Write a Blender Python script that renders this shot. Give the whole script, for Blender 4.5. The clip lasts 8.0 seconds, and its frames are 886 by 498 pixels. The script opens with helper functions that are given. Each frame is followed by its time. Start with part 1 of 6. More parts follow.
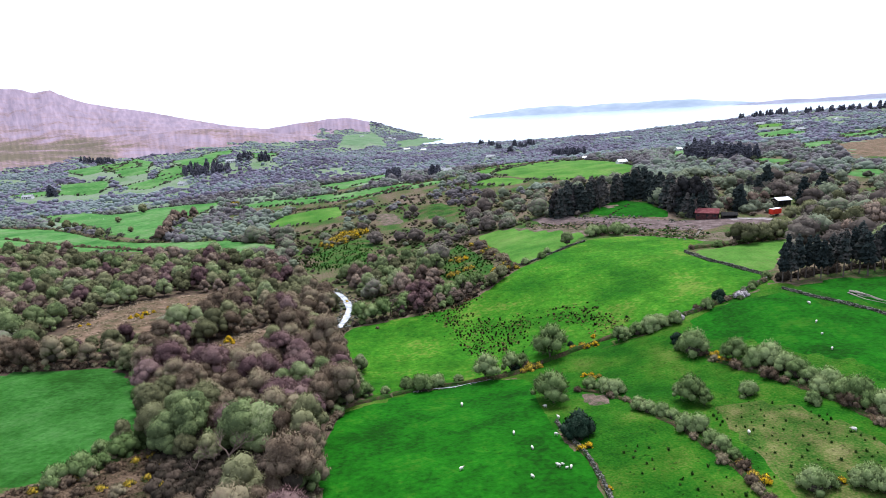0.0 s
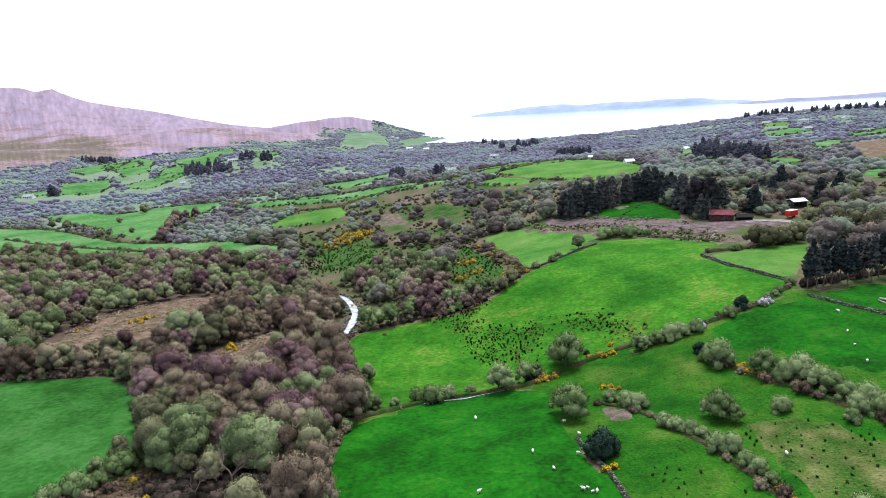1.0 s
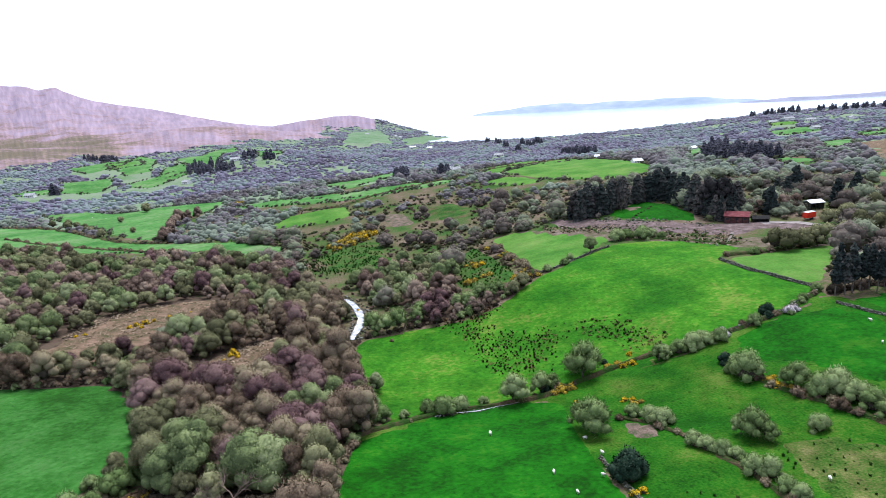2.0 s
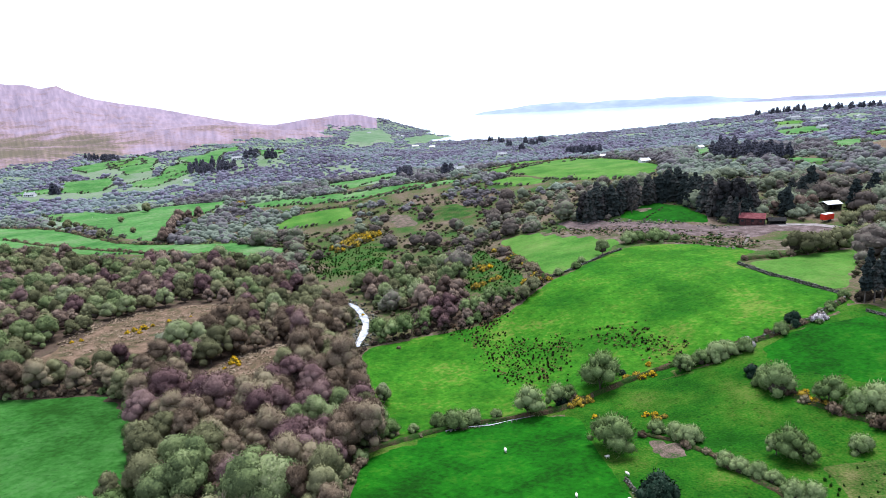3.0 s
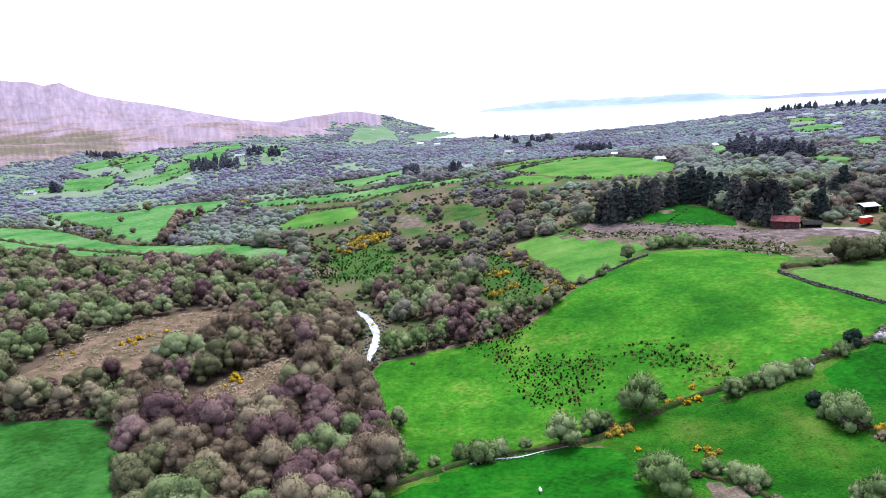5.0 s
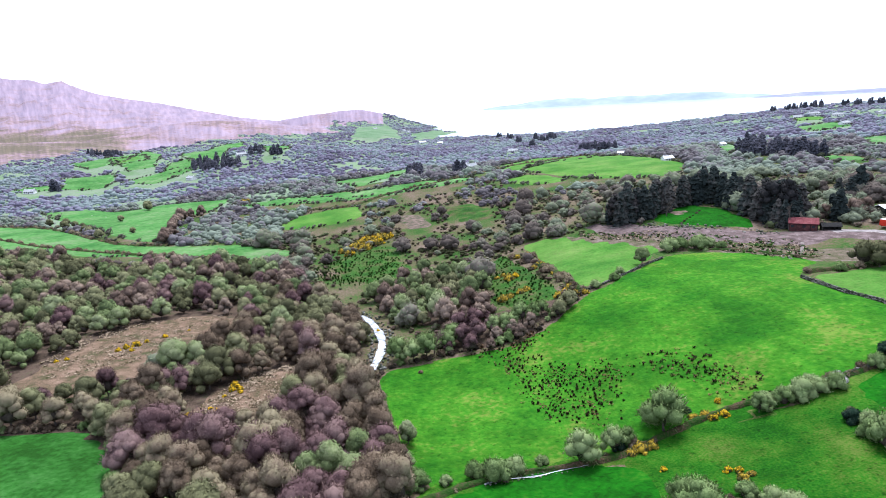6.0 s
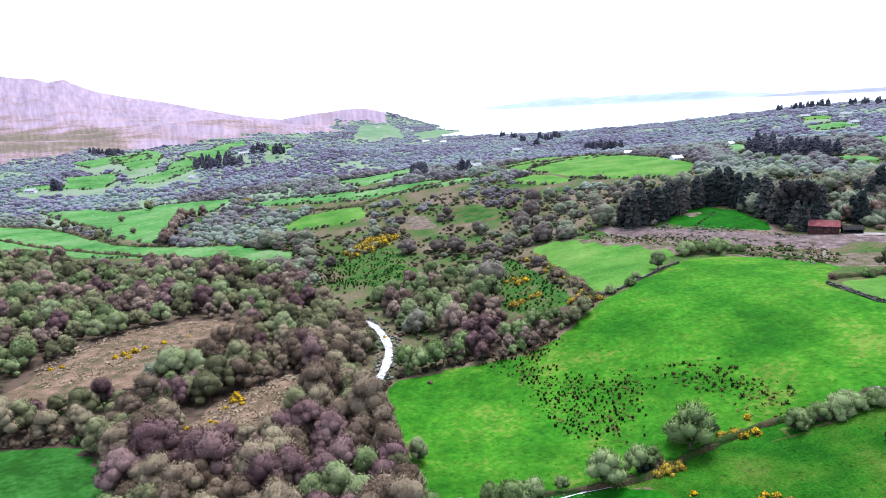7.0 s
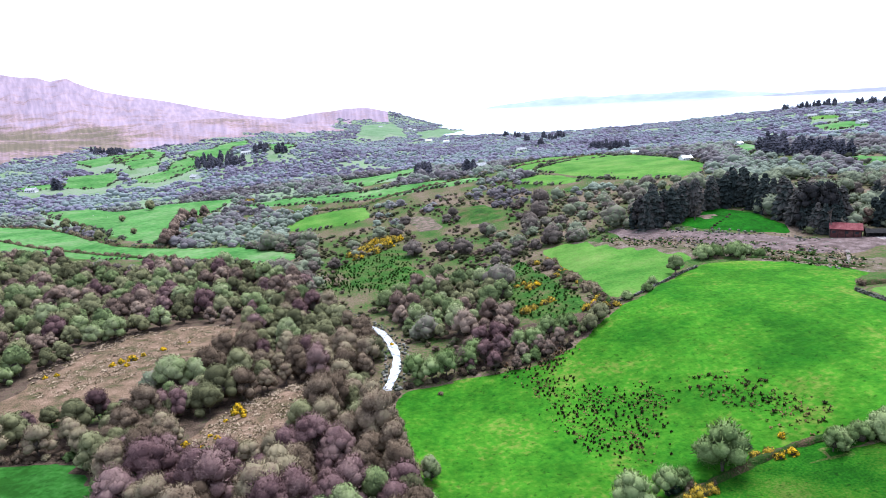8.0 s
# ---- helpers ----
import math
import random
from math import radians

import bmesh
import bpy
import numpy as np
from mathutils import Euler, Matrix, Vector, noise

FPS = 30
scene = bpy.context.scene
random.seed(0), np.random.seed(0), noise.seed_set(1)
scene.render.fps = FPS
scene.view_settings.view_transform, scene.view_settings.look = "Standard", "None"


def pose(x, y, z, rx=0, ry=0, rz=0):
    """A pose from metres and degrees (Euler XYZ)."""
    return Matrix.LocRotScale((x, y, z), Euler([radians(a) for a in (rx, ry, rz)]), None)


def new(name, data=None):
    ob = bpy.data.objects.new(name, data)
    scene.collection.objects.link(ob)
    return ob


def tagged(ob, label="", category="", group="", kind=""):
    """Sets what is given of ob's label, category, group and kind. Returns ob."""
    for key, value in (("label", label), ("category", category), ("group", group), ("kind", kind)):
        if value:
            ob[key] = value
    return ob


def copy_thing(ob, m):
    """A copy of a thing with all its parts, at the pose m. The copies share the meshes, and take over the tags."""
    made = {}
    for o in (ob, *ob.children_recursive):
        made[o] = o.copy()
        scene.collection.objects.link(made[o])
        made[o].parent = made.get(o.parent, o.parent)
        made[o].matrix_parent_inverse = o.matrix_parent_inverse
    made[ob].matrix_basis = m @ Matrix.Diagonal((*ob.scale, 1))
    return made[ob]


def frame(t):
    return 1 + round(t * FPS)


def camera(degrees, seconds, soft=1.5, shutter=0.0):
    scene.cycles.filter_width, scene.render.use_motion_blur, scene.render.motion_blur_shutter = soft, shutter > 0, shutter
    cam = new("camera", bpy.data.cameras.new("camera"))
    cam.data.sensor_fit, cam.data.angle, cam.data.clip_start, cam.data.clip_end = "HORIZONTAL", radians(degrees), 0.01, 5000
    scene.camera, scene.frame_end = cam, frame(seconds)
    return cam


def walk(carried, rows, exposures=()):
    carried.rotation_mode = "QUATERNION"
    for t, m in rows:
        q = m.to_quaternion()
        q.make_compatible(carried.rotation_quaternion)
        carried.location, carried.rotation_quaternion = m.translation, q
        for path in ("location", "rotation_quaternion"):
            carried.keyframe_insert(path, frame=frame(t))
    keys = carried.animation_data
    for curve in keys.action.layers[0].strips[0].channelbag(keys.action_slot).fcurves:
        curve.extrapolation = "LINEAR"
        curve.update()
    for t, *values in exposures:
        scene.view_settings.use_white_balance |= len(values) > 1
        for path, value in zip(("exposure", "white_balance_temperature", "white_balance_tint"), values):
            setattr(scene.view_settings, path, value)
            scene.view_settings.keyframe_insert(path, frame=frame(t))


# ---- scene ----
# ---- camera ----
cam = camera(72.0, 8.0, soft=0.9)
# seconds, place, turn in degrees
PATH = [
    (0.0, pose(-0.00, 0.00, 95.00, 76.900, 3.200, -0.000)),
    (0.5, pose(-1.12, 3.24, 95.11, 76.855, 3.214, 0.068)),
    (1.0, pose(-2.35, 6.55, 95.17, 76.804, 3.209, 0.175)),
    (1.5, pose(-3.49, 9.93, 95.17, 76.748, 3.188, 0.293)),
    (3.0, pose(-6.78, 20.28, 95.11, 76.606, 3.144, 0.545)),
    (3.5, pose(-7.84, 23.72, 95.07, 76.555, 3.133, 0.614)),
    (4.0, pose(-8.92, 27.17, 95.00, 76.506, 3.136, 0.693)),
    (4.5, pose(-9.94, 30.64, 94.91, 76.439, 3.131, 0.774)),
    (6.0, pose(-13.09, 41.16, 94.67, 76.247, 3.079, 1.014)),
    (6.5, pose(-14.17, 44.68, 94.61, 76.197, 3.064, 1.115)),
    (7.0, pose(-15.31, 48.21, 94.55, 76.162, 3.044, 1.225)),
    (7.5, pose(-16.55, 51.72, 94.43, 76.130, 3.024, 1.329)),
    (8.0, pose(-17.75, 55.21, 94.29, 76.111, 3.007, 1.416)),
]
walk(cam, PATH, [(0.0, 1.10, 6050, 10), (4.0, 1.28, 5920, 10), (8.0, 1.50, 5800, 11)])


# ---- sky and light: a bright, even overcast ----
world = bpy.data.worlds.new("overcast_sky")
scene.world = world
world.use_nodes = True
wn, wl = world.node_tree.nodes, world.node_tree.links
sky = wn.new("ShaderNodeTexSky")
sky.sky_type, sky.sun_disc = "NISHITA", False
sky.sun_elevation, sky.sun_rotation = radians(64), radians(20)
cloud = wn.new("ShaderNodeMix")
cloud.data_type = "RGBA"
cloud.inputs["Factor"].default_value = 0.9
cloud.inputs["B"].default_value = (7.0, 7.4, 8.6, 1)
wl.new(sky.outputs[0], cloud.inputs["A"])
wl.new(cloud.outputs["Result"], wn["Background"].inputs["Color"])
wn["Background"].inputs["Strength"].default_value = 0.088

sun = new("sun", bpy.data.lights.new("sun", "SUN"))
sun.data.energy, sun.data.angle, sun.data.color = 3.25, radians(30), (1.0, 0.96, 0.91)
sun.matrix_world = pose(0, 0, 300, 26, 0, 160)

# ---- materials ----


def material(name, colours, scale=1.0, detail=0.25, rough=0.9, bump=0.0, bump_scale=1.0, by=None, metal=0.0, spread=0.35, stops=None, leaf=0.0, specks=0.0):
    """A rough surface whose colour wanders over the given ones with a coarse and a fine noise; by: what else shifts it
    ('object', 'island' or the name of an attribute); leaf: the share of light that thin leaves and twigs let through."""
    m = bpy.data.materials.new(name)
    m.use_nodes = True
    n, l = m.node_tree.nodes, m.node_tree.links
    b = n["Principled BSDF"]
    b.inputs["Roughness"].default_value, b.inputs["Metallic"].default_value = rough, metal
    b.inputs["Specular IOR Level"].default_value = 0.5 if rough < 0.5 else 0.03
    place = n.new("ShaderNodeNewGeometry")
    big, fine = n.new("ShaderNodeTexNoise"), n.new("ShaderNodeTexNoise")
    big.inputs["Scale"].default_value, big.inputs["Detail"].default_value = 1 / scale, 5
    fine.inputs["Scale"].default_value, fine.inputs["Detail"].default_value = 1 / detail, 3
    for node in (big, fine):
        l.new(place.outputs["Position"], node.inputs["Vector"])
    mix = n.new("ShaderNodeMath")
    mix.operation = "MULTIPLY_ADD"
    mix.inputs[1].default_value = 0.62
    l.new(fine.outputs["Fac"], mix.inputs[0])
    shift = n.new("ShaderNodeMath")
    shift.operation = "MULTIPLY_ADD"
    shift.inputs[1].default_value, shift.inputs[2].default_value = 0.9, -0.26
    l.new(big.outputs["Fac"], shift.inputs[0])
    l.new(shift.outputs[0], mix.inputs[2])
    value = mix.outputs[0]
    if by:
        if by == "object":
            src = n.new("ShaderNodeObjectInfo").outputs["Random"]
        elif by == "island":
            src = place.outputs["Random Per Island"]
        else:
            at = n.new("ShaderNodeAttribute")
            at.attribute_name = by
            src = at.outputs["Fac"]
        add = n.new("ShaderNodeMath")
        add.operation = "MULTIPLY_ADD"
        add.inputs[1].default_value = spread
        l.new(src, add.inputs[0])
        sub = n.new("ShaderNodeMath")
        sub.operation = "SUBTRACT"
        sub.inputs[1].default_value = spread / 2
        l.new(value, sub.inputs[0])
        l.new(sub.outputs[0], add.inputs[2])
        value = add.outputs[0]
    ramp = n.new("ShaderNodeValToRGB")
    e = ramp.color_ramp.elements
    k = len(colours)
    stops = stops or [0.30 + 0.42 * i / max(1, k - 1) for i in range(k)]
    for i, c in enumerate(colours):
        if i > 1:
            e.new(0.99)
        e[i].position, e[i].color = stops[i], (*c, 1)
    l.new(value, ramp.inputs["Fac"])
    l.new(ramp.outputs["Color"], b.inputs["Base Color"])
    if specks:
        # small dark tussocks and faint paler swathes
        colour = ramp.outputs["Color"]
        for size, low, high, dark, pale in ((0.9, 0.60, 0.72, 1.0, 1 - specks), (26.0, 0.38, 0.62, 1 - 0.2 * specks, 1 + 0.22 * specks), (3.2, 0.36, 0.64, 1 - 0.35 * specks, 1 + 0.25 * specks)):
            spot, edge, both = n.new("ShaderNodeTexNoise"), n.new("ShaderNodeValToRGB"), n.new("ShaderNodeMix")
            spot.inputs["Scale"].default_value, spot.inputs["Detail"].default_value = 1 / size, 2
            q = edge.color_ramp.elements
            q[0].position, q[0].color, q[1].position, q[1].color = low, (dark, dark, dark, 1), high, (pale, pale, pale, 1)
            both.data_type, both.blend_type = "RGBA", "MULTIPLY"
            both.inputs["Factor"].default_value = 1.0
            l.new(place.outputs["Position"], spot.inputs["Vector"])
            l.new(spot.outputs["Fac"], edge.inputs["Fac"])
            l.new(colour, both.inputs["A"])
            l.new(edge.outputs["Color"], both.inputs["B"])
            colour = both.outputs["Result"]
        l.new(colour, b.inputs["Base Color"])
    if leaf:
        thin, both = n.new("ShaderNodeBsdfTranslucent"), n.new("ShaderNodeMixShader")
        l.new(ramp.outputs["Color"], thin.inputs["Color"])
        both.inputs[0].default_value = leaf
        l.new(b.outputs[0], both.inputs[1])
        l.new(thin.outputs[0], both.inputs[2])
        l.new(both.outputs[0], n["Material Output"].inputs["Surface"])
    if bump:
        bn, bu = n.new("ShaderNodeTexNoise"), n.new("ShaderNodeBump")
        bn.inputs["Scale"].default_value, bn.inputs["Detail"].default_value = 1 / bump_scale, 4
        l.new(place.outputs["Position"], bn.inputs["Vector"])
        l.new(bn.outputs["Fac"], bu.inputs["Height"])
        bu.inputs["Strength"].default_value, bu.inputs["Distance"].default_value = 0.8, bump
        l.new(bu.outputs["Normal"], b.inputs["Normal"])
    return m


GRASS = material("lush_grass", [(0.0042, 0.0334, 0.0015), (0.0057, 0.0569, 0.0020), (0.0078, 0.0761, 0.0027), (0.0197, 0.0886, 0.0049)], 9, 1.0, bump=0.3, bump_scale=0.6, specks=0.38)
COOLGRASS = material("smooth_bluish_green_grass", [(0.0100, 0.0440, 0.0050), (0.0150, 0.0660, 0.0087), (0.0240, 0.0860, 0.0149), (0.0340, 0.0980, 0.0223)], 14, 1.2, bump=0.3, bump_scale=0.8, specks=0.3)
MEADOW = material("bright_meadow_grass", [(0.0113, 0.0678, 0.0035), (0.0201, 0.0905, 0.0049), (0.0314, 0.1111, 0.0066), (0.0786, 0.1275, 0.0182)], 15, 1.2, bump=0.3, bump_scale=0.7, specks=0.42)
LIME = material("pale_meadow_grass", [(0.0252, 0.0900, 0.0104), (0.0525, 0.1260, 0.0195), (0.0861, 0.1460, 0.0338)], 18, 0.9, bump=0.25, bump_scale=0.9, specks=0.3)
PASTURE = material("rough_pasture_grass", [(0.0126, 0.0470, 0.0049), (0.0319, 0.0677, 0.0099), (0.0689, 0.0799, 0.0234), (0.1092, 0.1053, 0.0432)], 5, 0.35, bump=0.5, bump_scale=0.5, specks=0.5)
# pasture farther off, its colours lifted towards blue for haze
FARGRASS = material("hazed_pasture_grass", [(0.0264, 0.0941, 0.0195), (0.0550, 0.1372, 0.0360), (0.0990, 0.1529, 0.0675)], 30, 4.0, bump=0.4, bump_scale=3.0, specks=0.35)
BRACKEN = material("dead_bracken", [(0.040, 0.046, 0.018), (0.084, 0.060, 0.038), (0.132, 0.088, 0.062), (0.190, 0.134, 0.098)], 4, 0.3, bump=0.8, bump_scale=0.5)
HEATH = material("rough_heath", [(0.018, 0.052, 0.009), (0.036, 0.070, 0.016), (0.066, 0.062, 0.030), (0.098, 0.072, 0.052), (0.130, 0.100, 0.080)], 22, 0.9, bump=0.7, bump_scale=0.7)
DIRT = material("bare_earth", [(0.018, 0.050, 0.008), (0.066, 0.054, 0.040), (0.115, 0.084, 0.070), (0.160, 0.122, 0.105)], 3, 0.3, bump=0.2, bump_scale=0.4)
GRAVEL = material("stony_track", [(0.050, 0.038, 0.036), (0.090, 0.066, 0.064), (0.150, 0.116, 0.116)], 2.5, 0.5, bump=0.25, bump_scale=0.5)
STONE = material("weathered_stone", [(0.0259, 0.0311, 0.0210), (0.0612, 0.0607, 0.0504), (0.1368, 0.1347, 0.1190)], 0.8, 0.12, bump=0.03, bump_scale=0.1, by="island", spread=0.6)
# dark core colour that stands in for shade inside the crowns
CROWNSHADE = material("shaded_crown_core", [(0.030, 0.024, 0.020), (0.060, 0.050, 0.040)], 0.6, 0.1)
DARKPINE = material("brown_black_pine_needles", [(0.0180, 0.0182, 0.0196), (0.0360, 0.0336, 0.0336), (0.0780, 0.0588, 0.0560)], 2, 0.4, by="object", spread=0.4)
LITTER = material("leaf_litter_of_the_wood_floor", [(0.018, 0.014, 0.010), (0.042, 0.030, 0.022), (0.075, 0.052, 0.040), (0.030, 0.042, 0.014)], 4, 0.4, bump=0.4, bump_scale=0.5)
DARKFERN = material("dark_rusty_bracken", [(0.022, 0.024, 0.010), (0.048, 0.034, 0.022), (0.080, 0.054, 0.036), (0.120, 0.084, 0.058)], 3, 0.3, bump=0.6, bump_scale=0.5)
# paler, bluer copy of the spruce colours: haze for distant conifers
FARPINE = material("hazed_spruce_needles", [(0.040, 0.042, 0.054), (0.062, 0.062, 0.078), (0.092, 0.088, 0.108)], 4, 0.6, by="object", spread=0.5)
# pasture near the shore, paled more by haze in the colour
HAZEGRASS = material("strongly_hazed_pasture", [(0.0612, 0.1110, 0.0540), (0.0864, 0.1369, 0.0756), (0.1080, 0.1480, 0.0936)], 40, 6.0, bump=0.4, bump_scale=4.0)
ROUGHBANK = material("stony_bank_of_dead_grass", [(0.030, 0.052, 0.014), (0.066, 0.058, 0.034), (0.105, 0.082, 0.064), (0.155, 0.128, 0.110)], 3.5, 0.35, bump=0.5, bump_scale=0.4)
BARK = material("grey_bark", [(0.050, 0.042, 0.036), (0.110, 0.092, 0.082)], 0.6, 0.1)
ALDER = material("budding_alder_twigs", [(0.0676, 0.0492, 0.0348), (0.1202, 0.0889, 0.0626), (0.1625, 0.1255, 0.0876), (0.1861, 0.1588, 0.1009)], 3, 0.4, by="object", spread=0.5, leaf=0.16)
HAZEL = material("pinkish_hazel_twigs", [(0.0918, 0.0646, 0.0518), (0.1631, 0.1186, 0.0941), (0.2205, 0.1682, 0.1307)], 3, 0.4, by="object", spread=0.45, leaf=0.16)
PURPLE = material("purple_birch_twigs", [(0.0659, 0.0389, 0.0409), (0.1194, 0.0732, 0.0734), (0.1688, 0.1137, 0.1058)], 3, 0.4, by="object", spread=0.4, leaf=0.16)
WILLOW = material("young_willow_leaves", [(0.0674, 0.0903, 0.0393), (0.1110, 0.1430, 0.0589), (0.1506, 0.1844, 0.0815), (0.1903, 0.2145, 0.1134)], 3, 0.4, by="object", spread=0.45, leaf=0.16)
OLIVE = material("olive_sallow_buds", [(0.0711, 0.0725, 0.0376), (0.1236, 0.1247, 0.0635), (0.1662, 0.1678, 0.0895)], 3, 0.4, by="object", spread=0.6, leaf=0.16)
SILVER = material("silvery_sallow_leaves", [(0.0733, 0.1096, 0.0381), (0.1265, 0.1740, 0.0671), (0.1842, 0.2287, 0.1034)], 2, 0.3, by="object", spread=0.4, leaf=0.16)
CONIFER = material("dark_spruce_needles", [(0.0138, 0.0190, 0.0189), (0.0275, 0.0346, 0.0321), (0.0574, 0.0524, 0.0486)], 2, 0.4, by="object", spread=0.4)
HOLLY = material("dark_holly_leaves", [(0.005, 0.012, 0.008), (0.011, 0.024, 0.015), (0.028, 0.044, 0.030)], 1.0, 0.3, by="island")
GORSE = material("gorse_in_flower", [(0.040, 0.050, 0.014), (0.180, 0.115, 0.012), (0.420, 0.255, 0.010), (0.560, 0.350, 0.012)], 1.2, 0.25, by="island", spread=0.9)
DULLGORSE = material("fading_gorse", [(0.040, 0.048, 0.016), (0.095, 0.074, 0.020), (0.180, 0.120, 0.020), (0.310, 0.215, 0.024)], 1.5, 0.3, by="island", spread=0.7)
RUSH = material("brown_rush", [(0.006, 0.012, 0.004), (0.012, 0.020, 0.007), (0.028, 0.024, 0.012), (0.062, 0.038, 0.022)], 4, 0.3, by="island", spread=0.5)
# woods across the valley, with bluish haze in their base colours
FARWOOD = material("hazed_budding_wood", [(0.1318, 0.1166, 0.1240), (0.1782, 0.1628, 0.1736), (0.2052, 0.2002, 0.2009), (0.1782, 0.2112, 0.1637), (0.2117, 0.2486, 0.1959)], 60, 2.0, by="tint", spread=0.9, leaf=0.42)
# heather colours with the mountain's haze mixed into the lavender
MOOR = material("hazed_heather_mountain", [(0.092, 0.078, 0.056), (0.132, 0.100, 0.090), (0.172, 0.122, 0.132), (0.188, 0.142, 0.168), (0.196, 0.156, 0.198)], 90, 9.0, bump=1.5, bump_scale=9, by="tint", spread=0.55)


def streak(m, across, along, amount):
    """Lays pale and dark runnels of scree over a material's colour, along bearings from the camera's start (bearing and
    away).
    """
    n, l = m.node_tree.nodes, m.node_tree.links
    b = n["Principled BSDF"]
    old = b.inputs["Base Color"].links[0].from_socket
    join = n.new("ShaderNodeCombineXYZ")
    for k, (name, size) in enumerate((("bearing", across), ("away", along))):
        at, times = n.new("ShaderNodeAttribute"), n.new("ShaderNodeMath")
        at.attribute_name, times.operation = name, "MULTIPLY"
        times.inputs[1].default_value = 1 / size
        l.new(at.outputs["Fac"], times.inputs[0])
        l.new(times.outputs[0], join.inputs[k])
    colour = old
    for size, low, high, more in ((1.0, 0.40, 0.66, amount), (0.22, 0.36, 0.70, amount * 0.8)):
        run, ramp, both = n.new("ShaderNodeTexNoise"), n.new("ShaderNodeValToRGB"), n.new("ShaderNodeMix")
        run.inputs["Scale"].default_value, run.inputs["Detail"].default_value = size, 5
        e = ramp.color_ramp.elements
        e[0].position, e[0].color = low, (1 - more, 1 - more, 1 - more * 0.85, 1)
        e[1].position, e[1].color = high, (1 + more, 1 + more * 0.85, 1 + more * 0.8, 1)
        both.data_type, both.blend_type = "RGBA", "MULTIPLY"
        both.inputs["Factor"].default_value = 1.0
        l.new(join.outputs[0], run.inputs["Vector"])
        l.new(run.outputs["Fac"], ramp.inputs["Fac"])
        l.new(colour, both.inputs["A"])
        l.new(ramp.outputs["Color"], both.inputs["B"])
        colour = both.outputs["Result"]
    l.new(colour, b.inputs["Base Color"])


streak(MOOR, 0.0055, 190, 0.15)
WOOL = material("sheep_wool", [(0.42, 0.40, 0.36), (0.62, 0.60, 0.56)], 0.3, 0.05)
# floor of the far woods, lightened as haze lightens the dark gaps
FARFLOOR = material("hazed_wood_floor", [(0.072, 0.122, 0.054), (0.100, 0.142, 0.084), (0.125, 0.150, 0.108), (0.085, 0.168, 0.060)], 40, 3.0, bump=0.6, bump_scale=3.0)
# the farthest woods; distance haze is put into these lavender tones
HAZEWOOD = material("hazed_lavender_wood", [(0.1710, 0.1531, 0.2080), (0.2337, 0.2134, 0.2834), (0.2690, 0.2622, 0.3354), (0.2280, 0.2691, 0.2782), (0.2576, 0.3039, 0.3016)], 60, 2.0, by="tint", spread=0.8, leaf=0.5)
WEDGE = material("patchy_pasture_grass", [(0.0060, 0.0426, 0.0022), (0.0108, 0.0649, 0.0032), (0.0264, 0.0785, 0.0058), (0.0569, 0.0896, 0.0150)], 11, 0.4, bump=0.35, bump_scale=0.5, specks=0.45)
ROUGHGREEN = material("rank_green_growth", [(0.012, 0.036, 0.006), (0.020, 0.066, 0.009), (0.045, 0.066, 0.018), (0.080, 0.058, 0.034)], 8, 0.6, bump=0.6, bump_scale=0.6, specks=0.5)
SHADETHORN = material("undergrowth_with_shade", [(0.014, 0.012, 0.009), (0.030, 0.024, 0.018), (0.058, 0.044, 0.034)], 2, 0.3, by="object", spread=0.4)
SCRUBWOOD = material("mixed_scrub_twigs", [(0.112, 0.092, 0.080), (0.160, 0.138, 0.118), (0.184, 0.174, 0.134), (0.156, 0.180, 0.112), (0.188, 0.212, 0.144)], 30, 1.2, by="tint", spread=0.9, leaf=0.42)
BRAMBLE = material("brown_bramble_scrub", [(0.050, 0.056, 0.026), (0.098, 0.072, 0.052), (0.140, 0.096, 0.084), (0.105, 0.124, 0.060)], 14, 1.0, by="tint", spread=0.8, leaf=0.35)
BLOSSOM = material("blackthorn_blossom", [(0.10, 0.085, 0.080), (0.30, 0.27, 0.28), (0.52, 0.48, 0.50)], 1.0, 0.2, by="island", spread=0.7)
DEADWOOD = material("dead_pinkish_branches", [(0.090, 0.066, 0.056), (0.170, 0.125, 0.105)], 0.8, 0.15)

# ---- the lie of the land ----
# hills and hollows: x, y, spread, rise over a level of 20 m above the sea
HILLS = [
    (0, 60, 96, -20.6), (120, 130, 72, 0.4), (-110, 110, 80, 2.4), (60, 190, 56, 1.4), (-50, 215, 64, -2.7), (120, 290, 88, -3.1),
    (110, 490, 96, 2.2), (-90, 370, 104, -6.5), (-130, 230, 64, 2.9), (-250, 250, 128, 1.4), (-290, 600, 160, -7.5),
    (-40, 560, 120, 10.8), (270, 430, 160, 20.4), (-320, 900, 120, 32.7), (-560, 760, 200, 9.9), (380, 720, 208, 13.9),
    (-660, 1180, 208, -7.3), (600, 1060, 176, 14.0), (80, 950, 240, -6.5),
]
